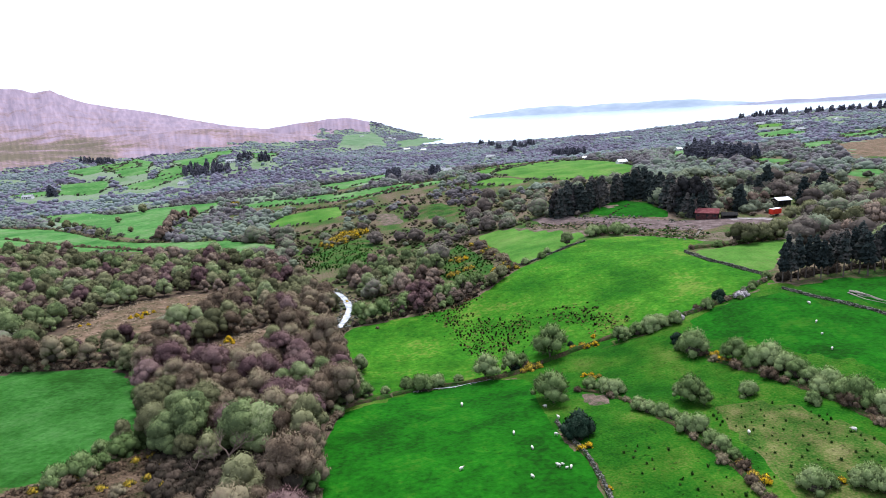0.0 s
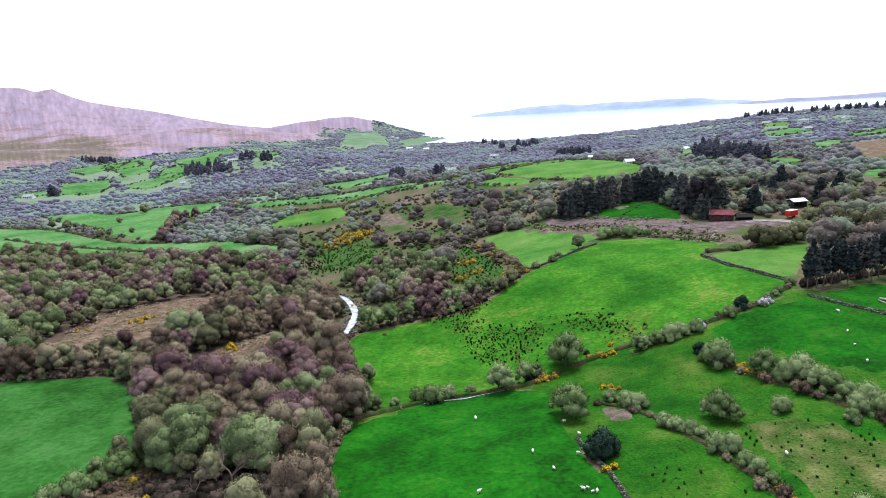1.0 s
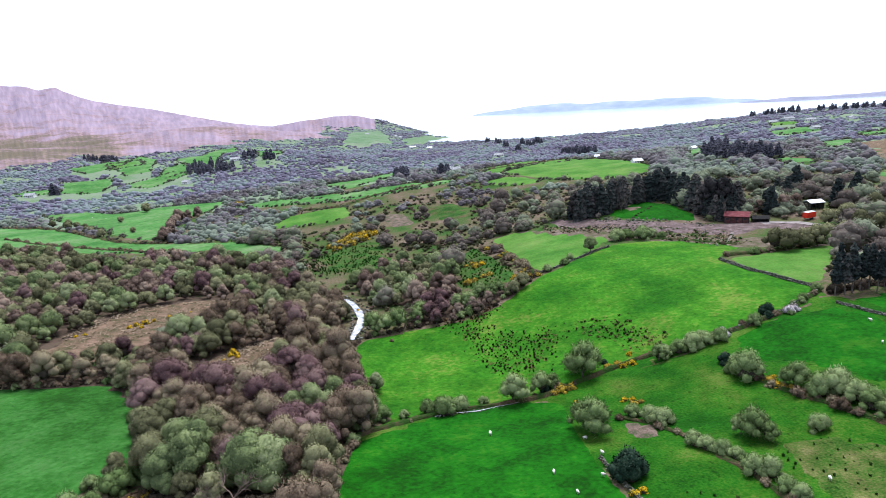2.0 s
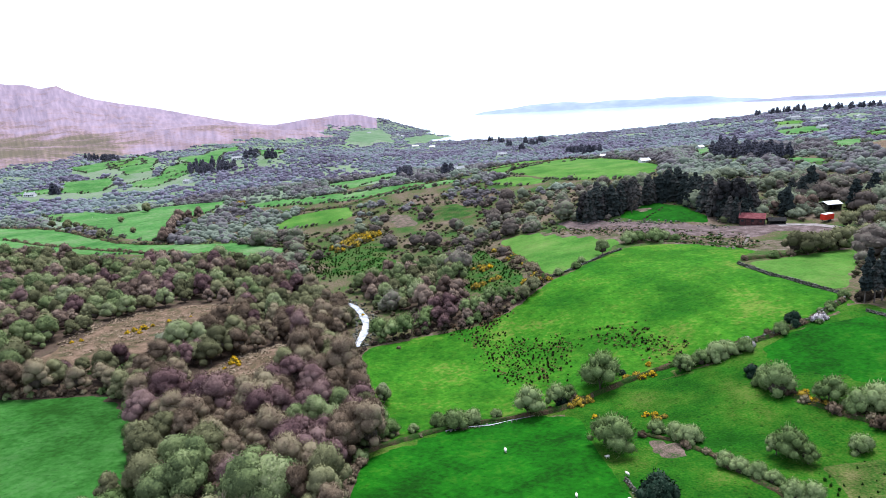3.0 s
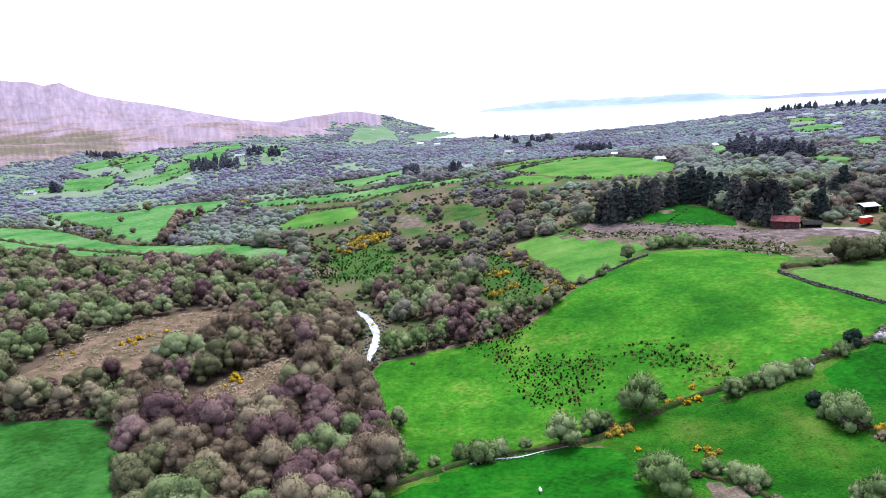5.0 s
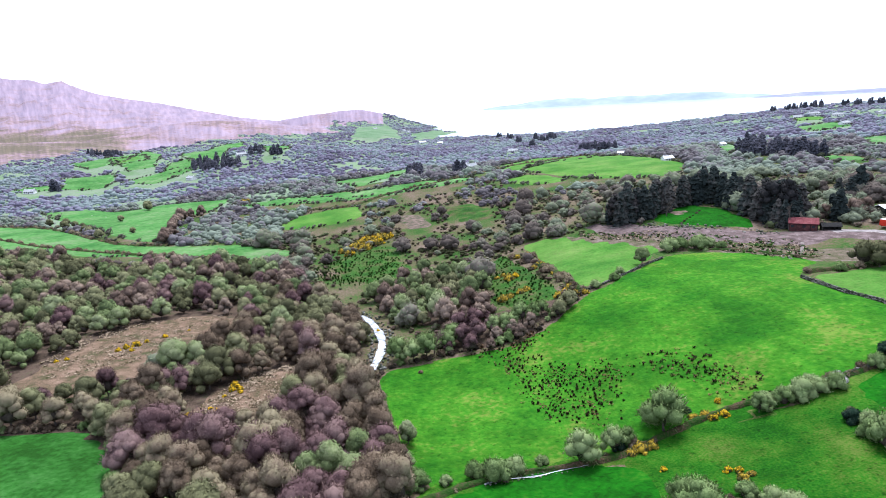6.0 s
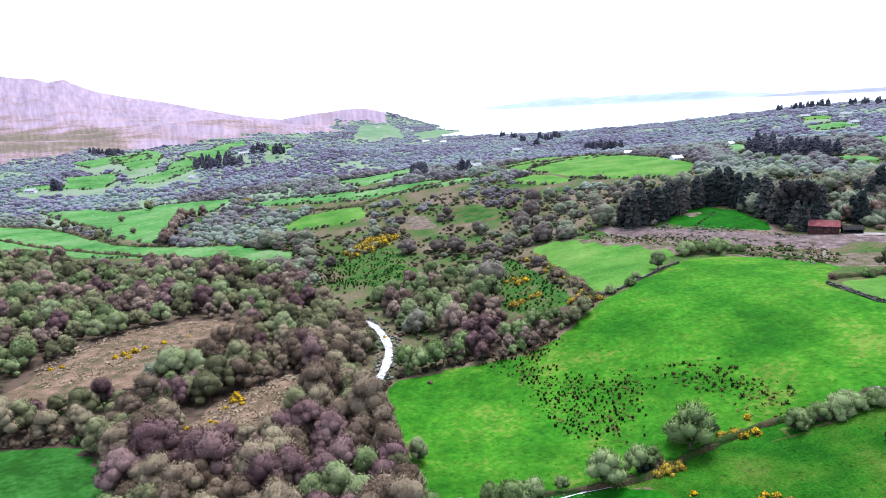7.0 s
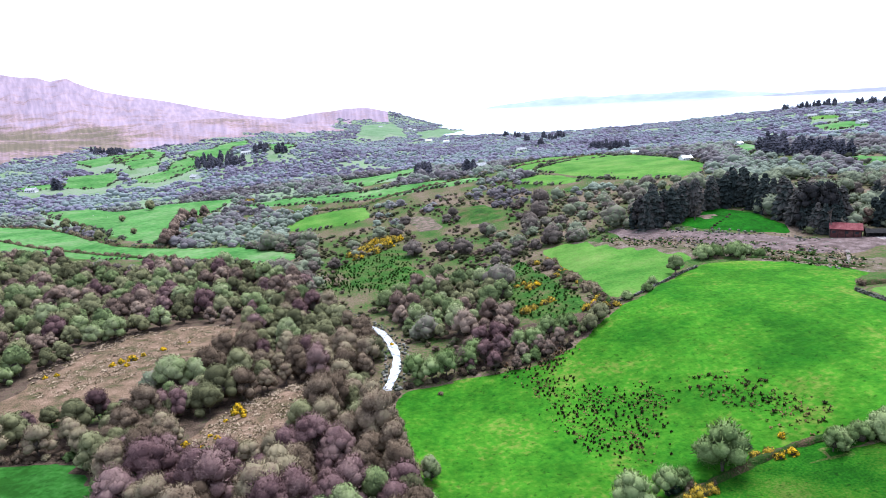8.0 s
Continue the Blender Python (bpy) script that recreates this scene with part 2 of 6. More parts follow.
HILLS += [
    (-130, 1500, 240, -17.5), (-380, 1600, 200, 14.9), (-650, 1680, 176, 35.4), (-330, 2300, 120, 40.0), (-110, 1950, 120, 8.0), (0, 1830, 90, 12.0), (-520, 2300, 130, 34.0), (950, 1250, 280, 27.0),
    (-900, 1150, 200, 43.8), (200, 1300, 240, -0.4), (-40, 0, 128, 30.4), (150, 20, 128, 19.0), (20, 100, 40, 3.7), (15, 150, 36, -6.6),
    (30, 225, 40, 7.0), (75, 165, 40, 4.7), (-40, 140, 48, 0.4), (75, 315, 48, 10.8), (200, 200, 96, 12.5), (145, 400, 80, 2.8),
    (-460, 700, 144, -13.2), (-350, 840, 80, -21.0), (310, 1580, 180, -9.0),
]
# the mountain's crest: bearing x / y, height above its foot
CREST = [(-0.95, 340), (-0.752, 324), (-0.700, 291), (-0.673, 284), (-0.648, 256), (-0.624, 267), (-0.602, 232), (-0.570, 194), (-0.526, 161), (-0.474, 133), (-0.412, 88), (-0.350, 47), (-0.296, 24), (-0.25, 8), (-0.2, 0)]


def step(a, b, v):
    s = np.clip((v - a) / (b - a), 0, 1)
    return s * s * (3 - 2 * s)


def waves(x, y, length, seed):
    """Smooth uneven swell between -1 and 1."""
    a = 2 * math.pi / length
    return (np.sin(a * (x + 0.35 * y) + seed) * np.sin(a * (0.8 * y - 0.4 * x) + 2.1 * seed)
            + 0.5 * np.sin(a * (1.9 * x - 0.9 * y) + 3.3 * seed) * np.sin(a * (1.7 * y + 0.6 * x) + seed)) / 1.5


def height(x, y):
    """The ground's height over the sea."""
    x, y = np.asarray(x, float), np.asarray(y, float)
    z = 20 - 34 * step(1500, 1850, y + 0.35 * np.maximum(x, 0)) * step(-350, 60, x)
    for cx, cy, s, h in HILLS:
        z = z + h * np.exp(-((x - cx) ** 2 + (y - cy) ** 2) / (2.0 * s * s))
    bearing, away = x / np.maximum(y, 200), y + 0.25 * (x + 900)
    crest = np.interp(bearing, [c[0] for c in CREST], [c[1] for c in CREST])
    up = np.clip((away - 1250) / 1600, 0, 1) ** 1.45
    # the coast falls to the sea beyond the last hill
    z = z - 45 * step(2380, 2900, y) * step(-0.25, -0.15, bearing)
    # gullies follow bearings from the camera's start, to look upright in its view
    gully = np.abs(np.sin(bearing * 95 + 0.9 * waves(x, y, 420, 0.6))) + 0.6 * np.abs(np.sin(bearing * 231 + 1.3 * waves(x, y, 260, 1.6)))
    rough = 1 + (0.06 * waves(x, y, 900, 1.0) - 0.07 * (1 - gully)) * np.sin(math.pi * up) * (y > 300)
    z = z + crest * rough * up * (1 - step(2900, 3600, away)) * (y > 300)
    far = np.clip((y - 500) / 900, 0, 1)
    return z + 0.3 * waves(x, y, 43, 0.7) + far * 2.5 * waves(x, y, 130, 1.9)


# ---- builders ----
rng = np.random.default_rng(7)


def mesh_of(name, verts, faces, mats, smooth=False, tint=None):
    me = bpy.data.meshes.new(name)
    me.from_pydata([tuple(v) for v in np.asarray(verts).tolist()], [], [tuple(f) for f in faces])
    for m in mats if isinstance(mats, (list, tuple)) else [mats]:
        me.materials.append(m)
    if smooth:
        me.polygons.foreach_set("use_smooth", [True] * len(me.polygons))
    if tint is not None:
        me.attributes.new("tint", "FLOAT", "POINT").data.foreach_set("value", np.asarray(tint, np.float32))
    me.update()
    return me


def part(name, bm, mat, parent, label=""):
    me = bpy.data.meshes.new(name)
    bm.to_mesh(me)
    bm.free()
    me.materials.append(mat)
    ob = new(name, me)
    ob.parent = parent
    return tagged(ob, label)


def box(bm, x0, y0, z0, x1, y1, z1):
    v = [bm.verts.new((x, y, z)) for z in (z0, z1) for x, y in ((x0, y0), (x1, y0), (x1, y1), (x0, y1))]
    for f in ((3, 2, 1, 0), (4, 5, 6, 7), (0, 1, 5, 4), (1, 2, 6, 5), (2, 3, 7, 6), (3, 0, 4, 7)):
        bm.faces.new([v[i] for i in f])


def inside(x, y, poly):
    """Which of the points lie in the polygon."""
    x, y = np.asarray(x, float), np.asarray(y, float)
    c = np.zeros(x.shape, bool)
    for (x0, y0), (x1, y1) in zip(poly, poly[1:] + poly[:1]):
        if y0 != y1:
            c ^= ((y0 > y) != (y1 > y)) & (x < (x1 - x0) * (y - y0) / (y1 - y0) + x0)
    return c


def resample(line, gap, closed=False):
    """Points every gap metres along a line."""
    pts = [np.array(p, float) for p in line] + ([np.array(line[0], float)] if closed else [])
    out = []
    for a, b in zip(pts, pts[1:]):
        k = max(1, int(round(np.linalg.norm(b - a) / gap)))
        out += [a + (b - a) * i / k for i in range(k)]
    if not closed:
        out.append(pts[-1])
    return np.array(out)


def rounded(poly, cut=2.5, ragged=1.0):
    """The polygon with its corners cut round and its edges a little uneven."""
    p = np.array(poly, float)
    for c in (cut, cut / 3):
        a, b = np.roll(p, 1, 0) - p, np.roll(p, -1, 0) - p
        la, lb = np.linalg.norm(a, axis=1, keepdims=True), np.linalg.norm(b, axis=1, keepdims=True)
        p = np.stack([p + a / la * np.minimum(c, la / 3), p + b / lb * np.minimum(c, lb / 3)], 1).reshape(-1, 2)
    p = resample(p, max(1.6, np.hypot(*p.mean(0)) / 70), True)
    d = np.hypot(*p.mean(0))
    w = ragged * min(0.6 + d / 400, 4.0)
    return p + w * np.stack([waves(p[:, 0], p[:, 1], 9 + d / 30, 0.9), waves(p[:, 0], p[:, 1], 11 + d / 30, 2.2)], 1)


def in_open(x, y):
    """Which of the spots lie in an open field."""
    c = np.zeros(len(x), bool)
    for o in OPEN:
        lo, hi = o.min(0) - 2, o.max(0) + 2
        k = np.where((x > lo[0]) & (x < hi[0]) & (y > lo[1]) & (y < hi[1]))[0]
        if len(k):
            c[k] |= inside(x[k], y[k], [tuple(p) for p in o])
    return c


# ---- ground ----
def on_moor(x, y):
    """Where the bare mountain begins."""
    bearing = x / np.maximum(y, 200)
    slope = (y > 800) & (bearing < -0.20 + 0.02 * waves(x, y, 120, 0.9)) & (y + 0.25 * (x + 900) > 1030 + 1380 * (bearing + 0.71) + 45 * waves(x, y, 170, 0.4))
    return slope | ((bearing < -0.118) & (y > 2110 + 70 * waves(x, y, 130, 0.9)))


def build_ground():
    turns = np.concatenate([np.arange(-180, -56, 6.0), np.arange(-56, 56, 0.36), np.arange(56, 180, 6.0)])
    reach = np.concatenate([[0.0], 30 * 1.0155 ** np.arange(0, 333)])
    a, r = np.meshgrid(np.radians(turns), reach)
    x, y = r * np.sin(a), r * np.cos(a) - 40
    z = height(x, y)
    z = z - 60 * step(4200, 4800, r)
    n, k = len(turns), len(reach)
    i, j = np.meshgrid(np.arange(k - 1), np.arange(n), indexing="ij")
    j2 = (j + 1) % n
    f = np.stack([i * n + j, i * n + j2, (i + 1) * n + j2, (i + 1) * n + j], -1).reshape(-1, 4)
    v = np.stack([x, y, z], -1).reshape(-1, 3)
    # a tawny knoll at the mountain's foot, heather above, its lavender partly haze and stronger far off
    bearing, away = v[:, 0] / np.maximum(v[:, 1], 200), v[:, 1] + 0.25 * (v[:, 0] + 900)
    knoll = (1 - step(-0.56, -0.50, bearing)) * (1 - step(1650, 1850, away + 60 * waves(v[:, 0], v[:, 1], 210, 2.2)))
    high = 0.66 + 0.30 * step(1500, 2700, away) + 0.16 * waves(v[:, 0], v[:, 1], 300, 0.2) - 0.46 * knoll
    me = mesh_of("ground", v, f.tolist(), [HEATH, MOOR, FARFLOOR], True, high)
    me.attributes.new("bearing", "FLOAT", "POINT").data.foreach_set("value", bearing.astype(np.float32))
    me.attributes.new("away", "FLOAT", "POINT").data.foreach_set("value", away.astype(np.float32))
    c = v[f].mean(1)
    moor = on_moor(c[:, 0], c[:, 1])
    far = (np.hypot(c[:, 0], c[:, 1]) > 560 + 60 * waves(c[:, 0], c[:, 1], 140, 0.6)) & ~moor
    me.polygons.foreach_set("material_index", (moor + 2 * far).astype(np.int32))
    tagged(new("ground", me), "rough heathy valley ground rising to a bare heather mountain", "ground", kind="structure")


build_ground()

OPEN = []  # the outlines where no wild wood grows
EDGES = []  # the outlines of far fields, for their hedges


def field(name, poly, mat, label, gap=6.0, lift=0.0, keep=True, ragged=1.0):
    """A field as a sheet that lies on the ground."""
    edge = rounded(poly, 2.5, ragged)
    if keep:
        # no tall wood between far fields and the camera, so they stay in view
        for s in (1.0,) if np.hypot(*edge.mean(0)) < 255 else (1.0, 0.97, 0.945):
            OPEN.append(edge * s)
    if np.hypot(*edge.mean(0)) > 330 and mat in (FARGRASS, LIME):
        EDGES.append(edge)
    bm = bmesh.new()
    bm.faces.new([bm.verts.new((float(x), float(y), 0)) for x, y in edge])
    lo, hi = edge.min(0), edge.max(0)
    for axis in (0, 1):
        for s in np.arange(lo[axis] + gap, hi[axis], gap):
            co, no = [0, 0, 0], [0, 0, 0]
            co[axis], no[axis] = s, 1
            bmesh.ops.bisect_plane(bm, geom=bm.verts[:] + bm.edges[:] + bm.faces[:], plane_co=co, plane_no=no)
    bmesh.ops.triangulate(bm, faces=bm.faces[:])
    for v in bm.verts:
        v.co.z = float(height(v.co.x, v.co.y)) + 0.14 + 0.0007 * math.hypot(v.co.x, v.co.y) + lift
    for e in bm.edges:
        if e.is_boundary:
            for v in e.verts:
                v.co.z = float(height(v.co.x, v.co.y)) - 0.05
    for f in bm.faces:
        f.smooth = True
        if f.normal.z < 0:
            f.normal_flip()
    ob = part(name, bm, mat, None)
    return tagged(ob, label, "field", kind="structure")

# ---- fields ----
field("field", [(-26, 97), (-28, 110), (-27, 124), (-15, 136), (-2, 141), (13, 141), (18, 137), (18, 124), (19, 109), (19, 98), (21, 94), (21, 80), (21, 69), (2, 69), (-21, 72)], GRASS,
      "closely grazed lush green field with grazing sheep", 4)
field("field", [(-37, 181), (-35, 190), (-20, 194), (-6, 195), (7, 199), (17, 211), (27, 219), (42, 231), (56, 243), (66, 245), (82, 238), (97, 225), (81, 207), (83, 192), (90, 167), (81, 158), (58, 151), (44, 151), (30, 149), (18, 149), (3, 148), (-16, 140), (-24, 136), (-31, 157)], MEADOW,
      "bright green meadow sloping up, with patches of rushes", 4)
field("field", [(13, 319), (30, 304), (49, 274), (61, 258), (47, 237), (35, 225), (25, 223), (20, 243), (15, 292)], LIME,
      "bright yellow-green meadow below the stony bank", 6)
field("field", [(85, 208), (100, 209), (121, 215), (126, 214), (110, 193), (97, 176), (90, 168), (86, 181), (83, 196)], LIME,
      "pale green field behind a dry stone wall", 5)
field("field", [(56, 147), (65, 151), (85, 155), (90, 148), (98, 131), (102, 119), (84, 97), (81, 107), (75, 113), (70, 121), (63, 130), (56, 140)], GRASS,
      "lush green sheep field beside a thick hedge", 4)
field("field", [(89, 156), (98, 158), (115, 156), (131, 156), (103, 120), (99, 133), (94, 143)], GRASS,
      "shaded green field below the conifer copse", 5)
field("field", [(21, 142), (35, 150), (46, 148), (55, 146), (53, 136), (56, 124), (60, 115), (65, 103), (66, 94), (63, 98), (55, 106), (46, 106), (41, 112), (35, 119), (32, 128), (26, 135)], WEDGE,
      "narrow green field between two hedges", 4)
field("field", [(46, 104), (55, 105), (63, 98), (66, 85), (66, 78), (51, 62), (44, 69), (44, 80), (44, 90)], PASTURE,
      "rough yellowish pasture with tufts and bare spots", 4)
field("field", [(26, 109), (33, 113), (37, 99), (40, 88), (41, 78), (39, 64), (21, 66), (22, 79), (22, 95)], WEDGE,
      "small green field beside a stone wall", 4)
field("field", [(-140, 156), (-126, 156), (-111, 158), (-96, 159), (-87, 153), (-74, 130), (-66, 117), (-70, 110), (-72, 103), (-74, 97), (-81, 94), (-91, 92)], COOLGRASS,
      "smooth green field beside the wood", 4)
field("field", [(-411, 604), (-368, 612), (-323, 581), (-296, 609), (-225, 604), (-215, 526), (-234, 500), (-195, 411), (-229, 424), (-286, 484), (-347, 539)], FARGRASS,
      "flat green valley meadow with single trees", 12)
field("field", [(-424, 533), (-393, 529), (-341, 508), (-269, 449), (-227, 414), (-193, 402), (-151, 398), (-107, 371), (-105, 351), (-143, 361), (-178, 371), (-221, 380), (-270, 395), (-334, 423)], FARGRASS,
      "green meadow crossed by dark ditches", 12)
field("field", [(-136, 433), (-126, 466), (-104, 475), (-86, 472), (-76, 443), (-93, 428), (-118, 423)], LIME,
      "small rounded green field between scrub", 8)
field("field", [(-207, 547), (-162, 554), (-118, 545), (-75, 531), (-46, 542), (-10, 537), (4, 523), (-24, 507), (-67, 505), (-111, 509), (-156, 516)], FARGRASS,
      "long narrow green strip of pasture along a slope", 12)
field("field", [(-515, 805), (-463, 830), (-440, 802), (-429, 737), (-473, 738)], FARGRASS,
      "small green field below the mountain", 20)
field("field", [(-539, 968), (-613, 1214), (-533, 1149), (-424, 869), (-449, 842)], FARGRASS,
      "green hillside field below the mountain", 20)
field("field", [(-428, 951), (-512, 1305), (-477, 1378), (-451, 1313), (-341, 905), (-370, 873)], FARGRASS,
      "pale green hillside field below the mountain", 20)
field("field", [(-429, 787), (-408, 827), (-390, 864), (-363, 843), (-381, 764)], FARGRASS,
      "narrow green field beside a lane", 16)
field("field", [(38, 535), (85, 658), (132, 681), (142, 530), (145, 467), (125, 424), (100, 433), (72, 459)], LIME,
      "rounded bright green hilltop field", 12)
field("field", [(66, 296), (87, 316), (97, 310), (103, 285), (99, 269), (82, 278)], GRASS,
      "small green paddock in front of dark conifers", 6)
field("field", [(-72, 340), (-61, 362), (-49, 366), (-42, 329), (-54, 319)], ROUGHGREEN,
      "overgrown green hollow with rushes", 8)
field("field", [(477, 760), (568, 800), (615, 812), (567, 749), (524, 737), (449, 701)], FARGRASS,
      "pale green field on the far ridge", 20)
field("field", [(219, 610), (257, 658), (205, 496), (184, 499)], FARGRASS,
      "green field among woods on the far slope", 20)
field("field", [(235, 364), (263, 367), (244, 339), (224, 341)], FARGRASS,
      "green field among scrub", 12)
field("field", [(339, 597), (407, 653), (337, 533), (286, 495)], FARGRASS,
      "green field on the far slope", 20)
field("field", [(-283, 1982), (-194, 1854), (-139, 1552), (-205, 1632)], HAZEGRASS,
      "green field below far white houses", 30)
field("field", [(-79, 335), (-67, 352), (-56, 365), (-46, 336), (-33, 301), (-46, 281), (-67, 302)], ROUGHGREEN,
      "overgrown green slope dotted with rushes", 6)
field("field", [(-5, 286), (6, 298), (13, 254), (18, 223), (10, 215), (0, 221), (-6, 238)], ROUGHGREEN,
      "steep green bank dotted with gorse", 5)
field("field", [(-25, 434), (-7, 438), (4, 421), (8, 383), (-12, 392)], ROUGHGREEN,
      "small green patch among heath", 6)
field("bare_earth", [(-55, 433), (-39, 428), (-28, 391), (-44, 392)], DIRT,
      "bare purplish brown peat on a knoll", 6)
field("field", [(17, 586), (72, 735), (135, 718), (125, 628), (73, 594), (35, 538)], LIME,
      "narrow green field on a hilltop behind a hedge", 14)
field("field", [(18, 494), (38, 510), (59, 486), (61, 458), (36, 463)], LIME,
      "green grassy knoll among scrub", 10)
field("field", [(-170, 561), (-114, 523), (-71, 541), (-30, 543), (-26, 517), (-59, 498), (-92, 497), (-128, 507)], FARGRASS,
      "green pasture along a gentle slope", 14)
field("field", [(-586, 933), (-600, 1070), (-599, 1156), (-498, 923), (-513, 867)], FARGRASS,
      "small green field below dark conifers", 16)
field("field", [(-414, 890), (-393, 910), (-367, 865), (-380, 836), (-396, 812)], FARGRASS,
      "small green field beside conifers", 16)
field("field", [(-535, 745), (-502, 769), (-481, 742), (-507, 722)], FARGRASS,
      "green paddock beside a far farm", 16)
field("field", [(-305, 955), (-383, 1355), (-253, 940), (-275, 895)], FARGRASS,
      "green field beside a far white house", 20)
field("hillside", [(354, 564), (488, 685), (526, 694), (323, 424), (297, 415), (284, 435)], BRACKEN,
      "rusty brown bracken slope on the far ridge", 20)
field("verge", [(21, 140), (54, 143), (88, 161), (109, 141), (69, 82), (49, 62), (21, 66), (21, 79), (19, 99)], WEDGE,
      "rough grassy verge between hedges and fields", 5, -0.1, False)
field("verge", [(-30, 124), (-24, 135), (-14, 141), (-2, 145), (14, 147), (24, 151), (40, 154), (58, 154), (88, 167), (90, 160), (58, 146), (40, 147), (32, 128), (24, 122), (20, 136), (12, 139), (-2, 137), (-14, 132), (-26, 122)], WEDGE,
      "rough grass along the bank between the fields", 4, -0.1, False)
field("verge", [(12, 142), (22, 146), (27, 130), (27, 118), (22, 102), (17, 102), (16, 124), (16, 136)], WEDGE,
      "rough grass round a gateway between fields", 4, -0.1, False)
field("verge", [(48, 154), (64, 155), (66, 147), (55, 139), (48, 146)], WEDGE,
      "rough grass in the corner of a field", 4, -0.1, False)
field("verge", [(-25, 134), (-17, 143), (3, 151), (20, 152), (44, 155), (44, 150), (20, 144), (0, 140), (-14, 134)], MEADOW,
      "grass verge between the meadow and its bank", 4, -0.1, False)
field("bank", [(-83, 92), (-73, 95), (-68, 98), (-63, 110), (-52, 96), (-43, 74), (-72, 76)], DARKFERN,
      "tawny dead bracken below a hedge", 5)
field("field", [(219, 441), (242, 439), (232, 407), (211, 409)], FARGRASS,
      "green field among woods on the far slope", 16)
field("field", [(424, 857), (493, 884), (481, 822), (405, 775)], FARGRASS,
      "green field among far houses", 20)
field("bank", [(22, 318), (44, 287), (74, 258), (100, 239), (128, 233), (125, 208), (117, 213), (93, 222), (66, 247), (46, 252)], ROUGHBANK,
      "rough brown bank with rubble and dead grass", 5, -0.1)
# both clearings are extended toward the camera so trees leave them in view
field("clearing", [(-135, 186), (-130, 174), (-120, 172), (-108, 178), (-86, 212), (-90, 238), (-95, 250), (-115, 251), (-128, 238), (-134, 221)], BRACKEN,
      "clearing of flattened dead bracken with gorse", 4)
field("clearing", [(-81, 175), (-76, 161), (-68, 154), (-53, 167), (-48, 182), (-53, 196), (-64, 196)], BRACKEN,
      "small glade of dead bracken with yellow gorse", 4)
field("track", [(42, 316), (68, 286), (99, 265), (124, 261), (142, 242), (133, 234), (118, 249), (100, 242), (74, 259), (44, 291)], GRAVEL,
      "broad strip of pinkish rubble and gravel", 6, 0.06)
field("bare_earth", [(25, 123), (30, 120), (33, 113), (30, 110), (27, 113)], DIRT,
      "bare trodden brown earth at a gateway", 3, 0.06, True, 2.2)


field("bare_earth", [(74.2, 302.5), (77.3, 294.8), (84.0, 297.5), (88.7, 304.6), (84.6, 308.5)], DIRT,
      "bare tan earth in the corner of the paddock", 3, 0.06, True, 1.5)
field("field", [(-138, 640), (-93, 662), (-69, 745), (-55, 653), (-98, 560)], FARGRASS,
      "sloping green pasture below far woods", 14)
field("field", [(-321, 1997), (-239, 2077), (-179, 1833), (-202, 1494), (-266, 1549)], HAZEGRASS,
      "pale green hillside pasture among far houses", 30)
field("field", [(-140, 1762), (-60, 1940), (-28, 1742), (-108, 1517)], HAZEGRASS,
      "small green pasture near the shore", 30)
field("field", [(505, 1004), (531, 969), (506, 923), (475, 944)], LIME,
      "small bright lawn among far houses", 20)
field("field", [(424, 668), (470, 735), (580, 817), (541, 761)], LIME,
      "long pale green field on the far ridge", 20)
field("field", [(-560, 996), (-575, 1139), (-466, 937), (-492, 889)], LIME,
      "pale hillside field below dark conifers", 16)


field("worn_grass", [(35, 147.5), (43, 148.5), (47, 145.5), (42, 142.0), (36, 143.5)], PASTURE,
      "pale worn grass below the bank", 3, 0.06, False, 2.2)


# ---- sea and far shore ----
def glossy(name, colour, rough, bump, scale):
    m = bpy.data.materials.new(name)
    m.use_nodes = True
    n, l = m.node_tree.nodes, m.node_tree.links
    b = n["Principled BSDF"]
    b.inputs["Base Color"].default_value = (*colour, 1)
    b.inputs["Roughness"].default_value, b.inputs["IOR"].default_value = rough, 1.33
    p, t, u = n.new("ShaderNodeNewGeometry"), n.new("ShaderNodeTexNoise"), n.new("ShaderNodeBump")
    t.inputs["Scale"].default_value, t.inputs["Detail"].default_value = 1 / scale, 3
    u.inputs["Distance"].default_value, u.inputs["Strength"].default_value = bump, 0.5
    l.new(p.outputs["Position"], t.inputs["Vector"])
    l.new(t.outputs["Fac"], u.inputs["Height"])
    l.new(u.outputs["Normal"], b.inputs["Normal"])
    return m


SEA = glossy("calm_sea", (0.30, 0.38, 0.44), 0.12, 0.15, 9.0)
bm = bmesh.new()
ring = [[bm.verts.new((r * math.sin(a * math.pi / 24), r * math.cos(a * math.pi / 24), 0)) for a in range(48)] for r in (1100, 4980)]
for a in range(48):
    bm.faces.new((ring[0][a], ring[1][a], ring[1][(a + 1) % 48], ring[0][(a + 1) % 48]))
bmesh.ops.recalc_face_normals(bm, faces=bm.faces[:])
tagged(part("water", bm, SEA, None), "calm pale sea inlet under a white sky", "water", kind="structure")

# aerial haze is painted into the colours of both far shores
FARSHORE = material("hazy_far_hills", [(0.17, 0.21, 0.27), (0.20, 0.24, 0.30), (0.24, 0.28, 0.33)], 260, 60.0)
NESS = material("hazy_far_headland", [(0.14, 0.15, 0.20), (0.20, 0.20, 0.26)], 120, 30.0)


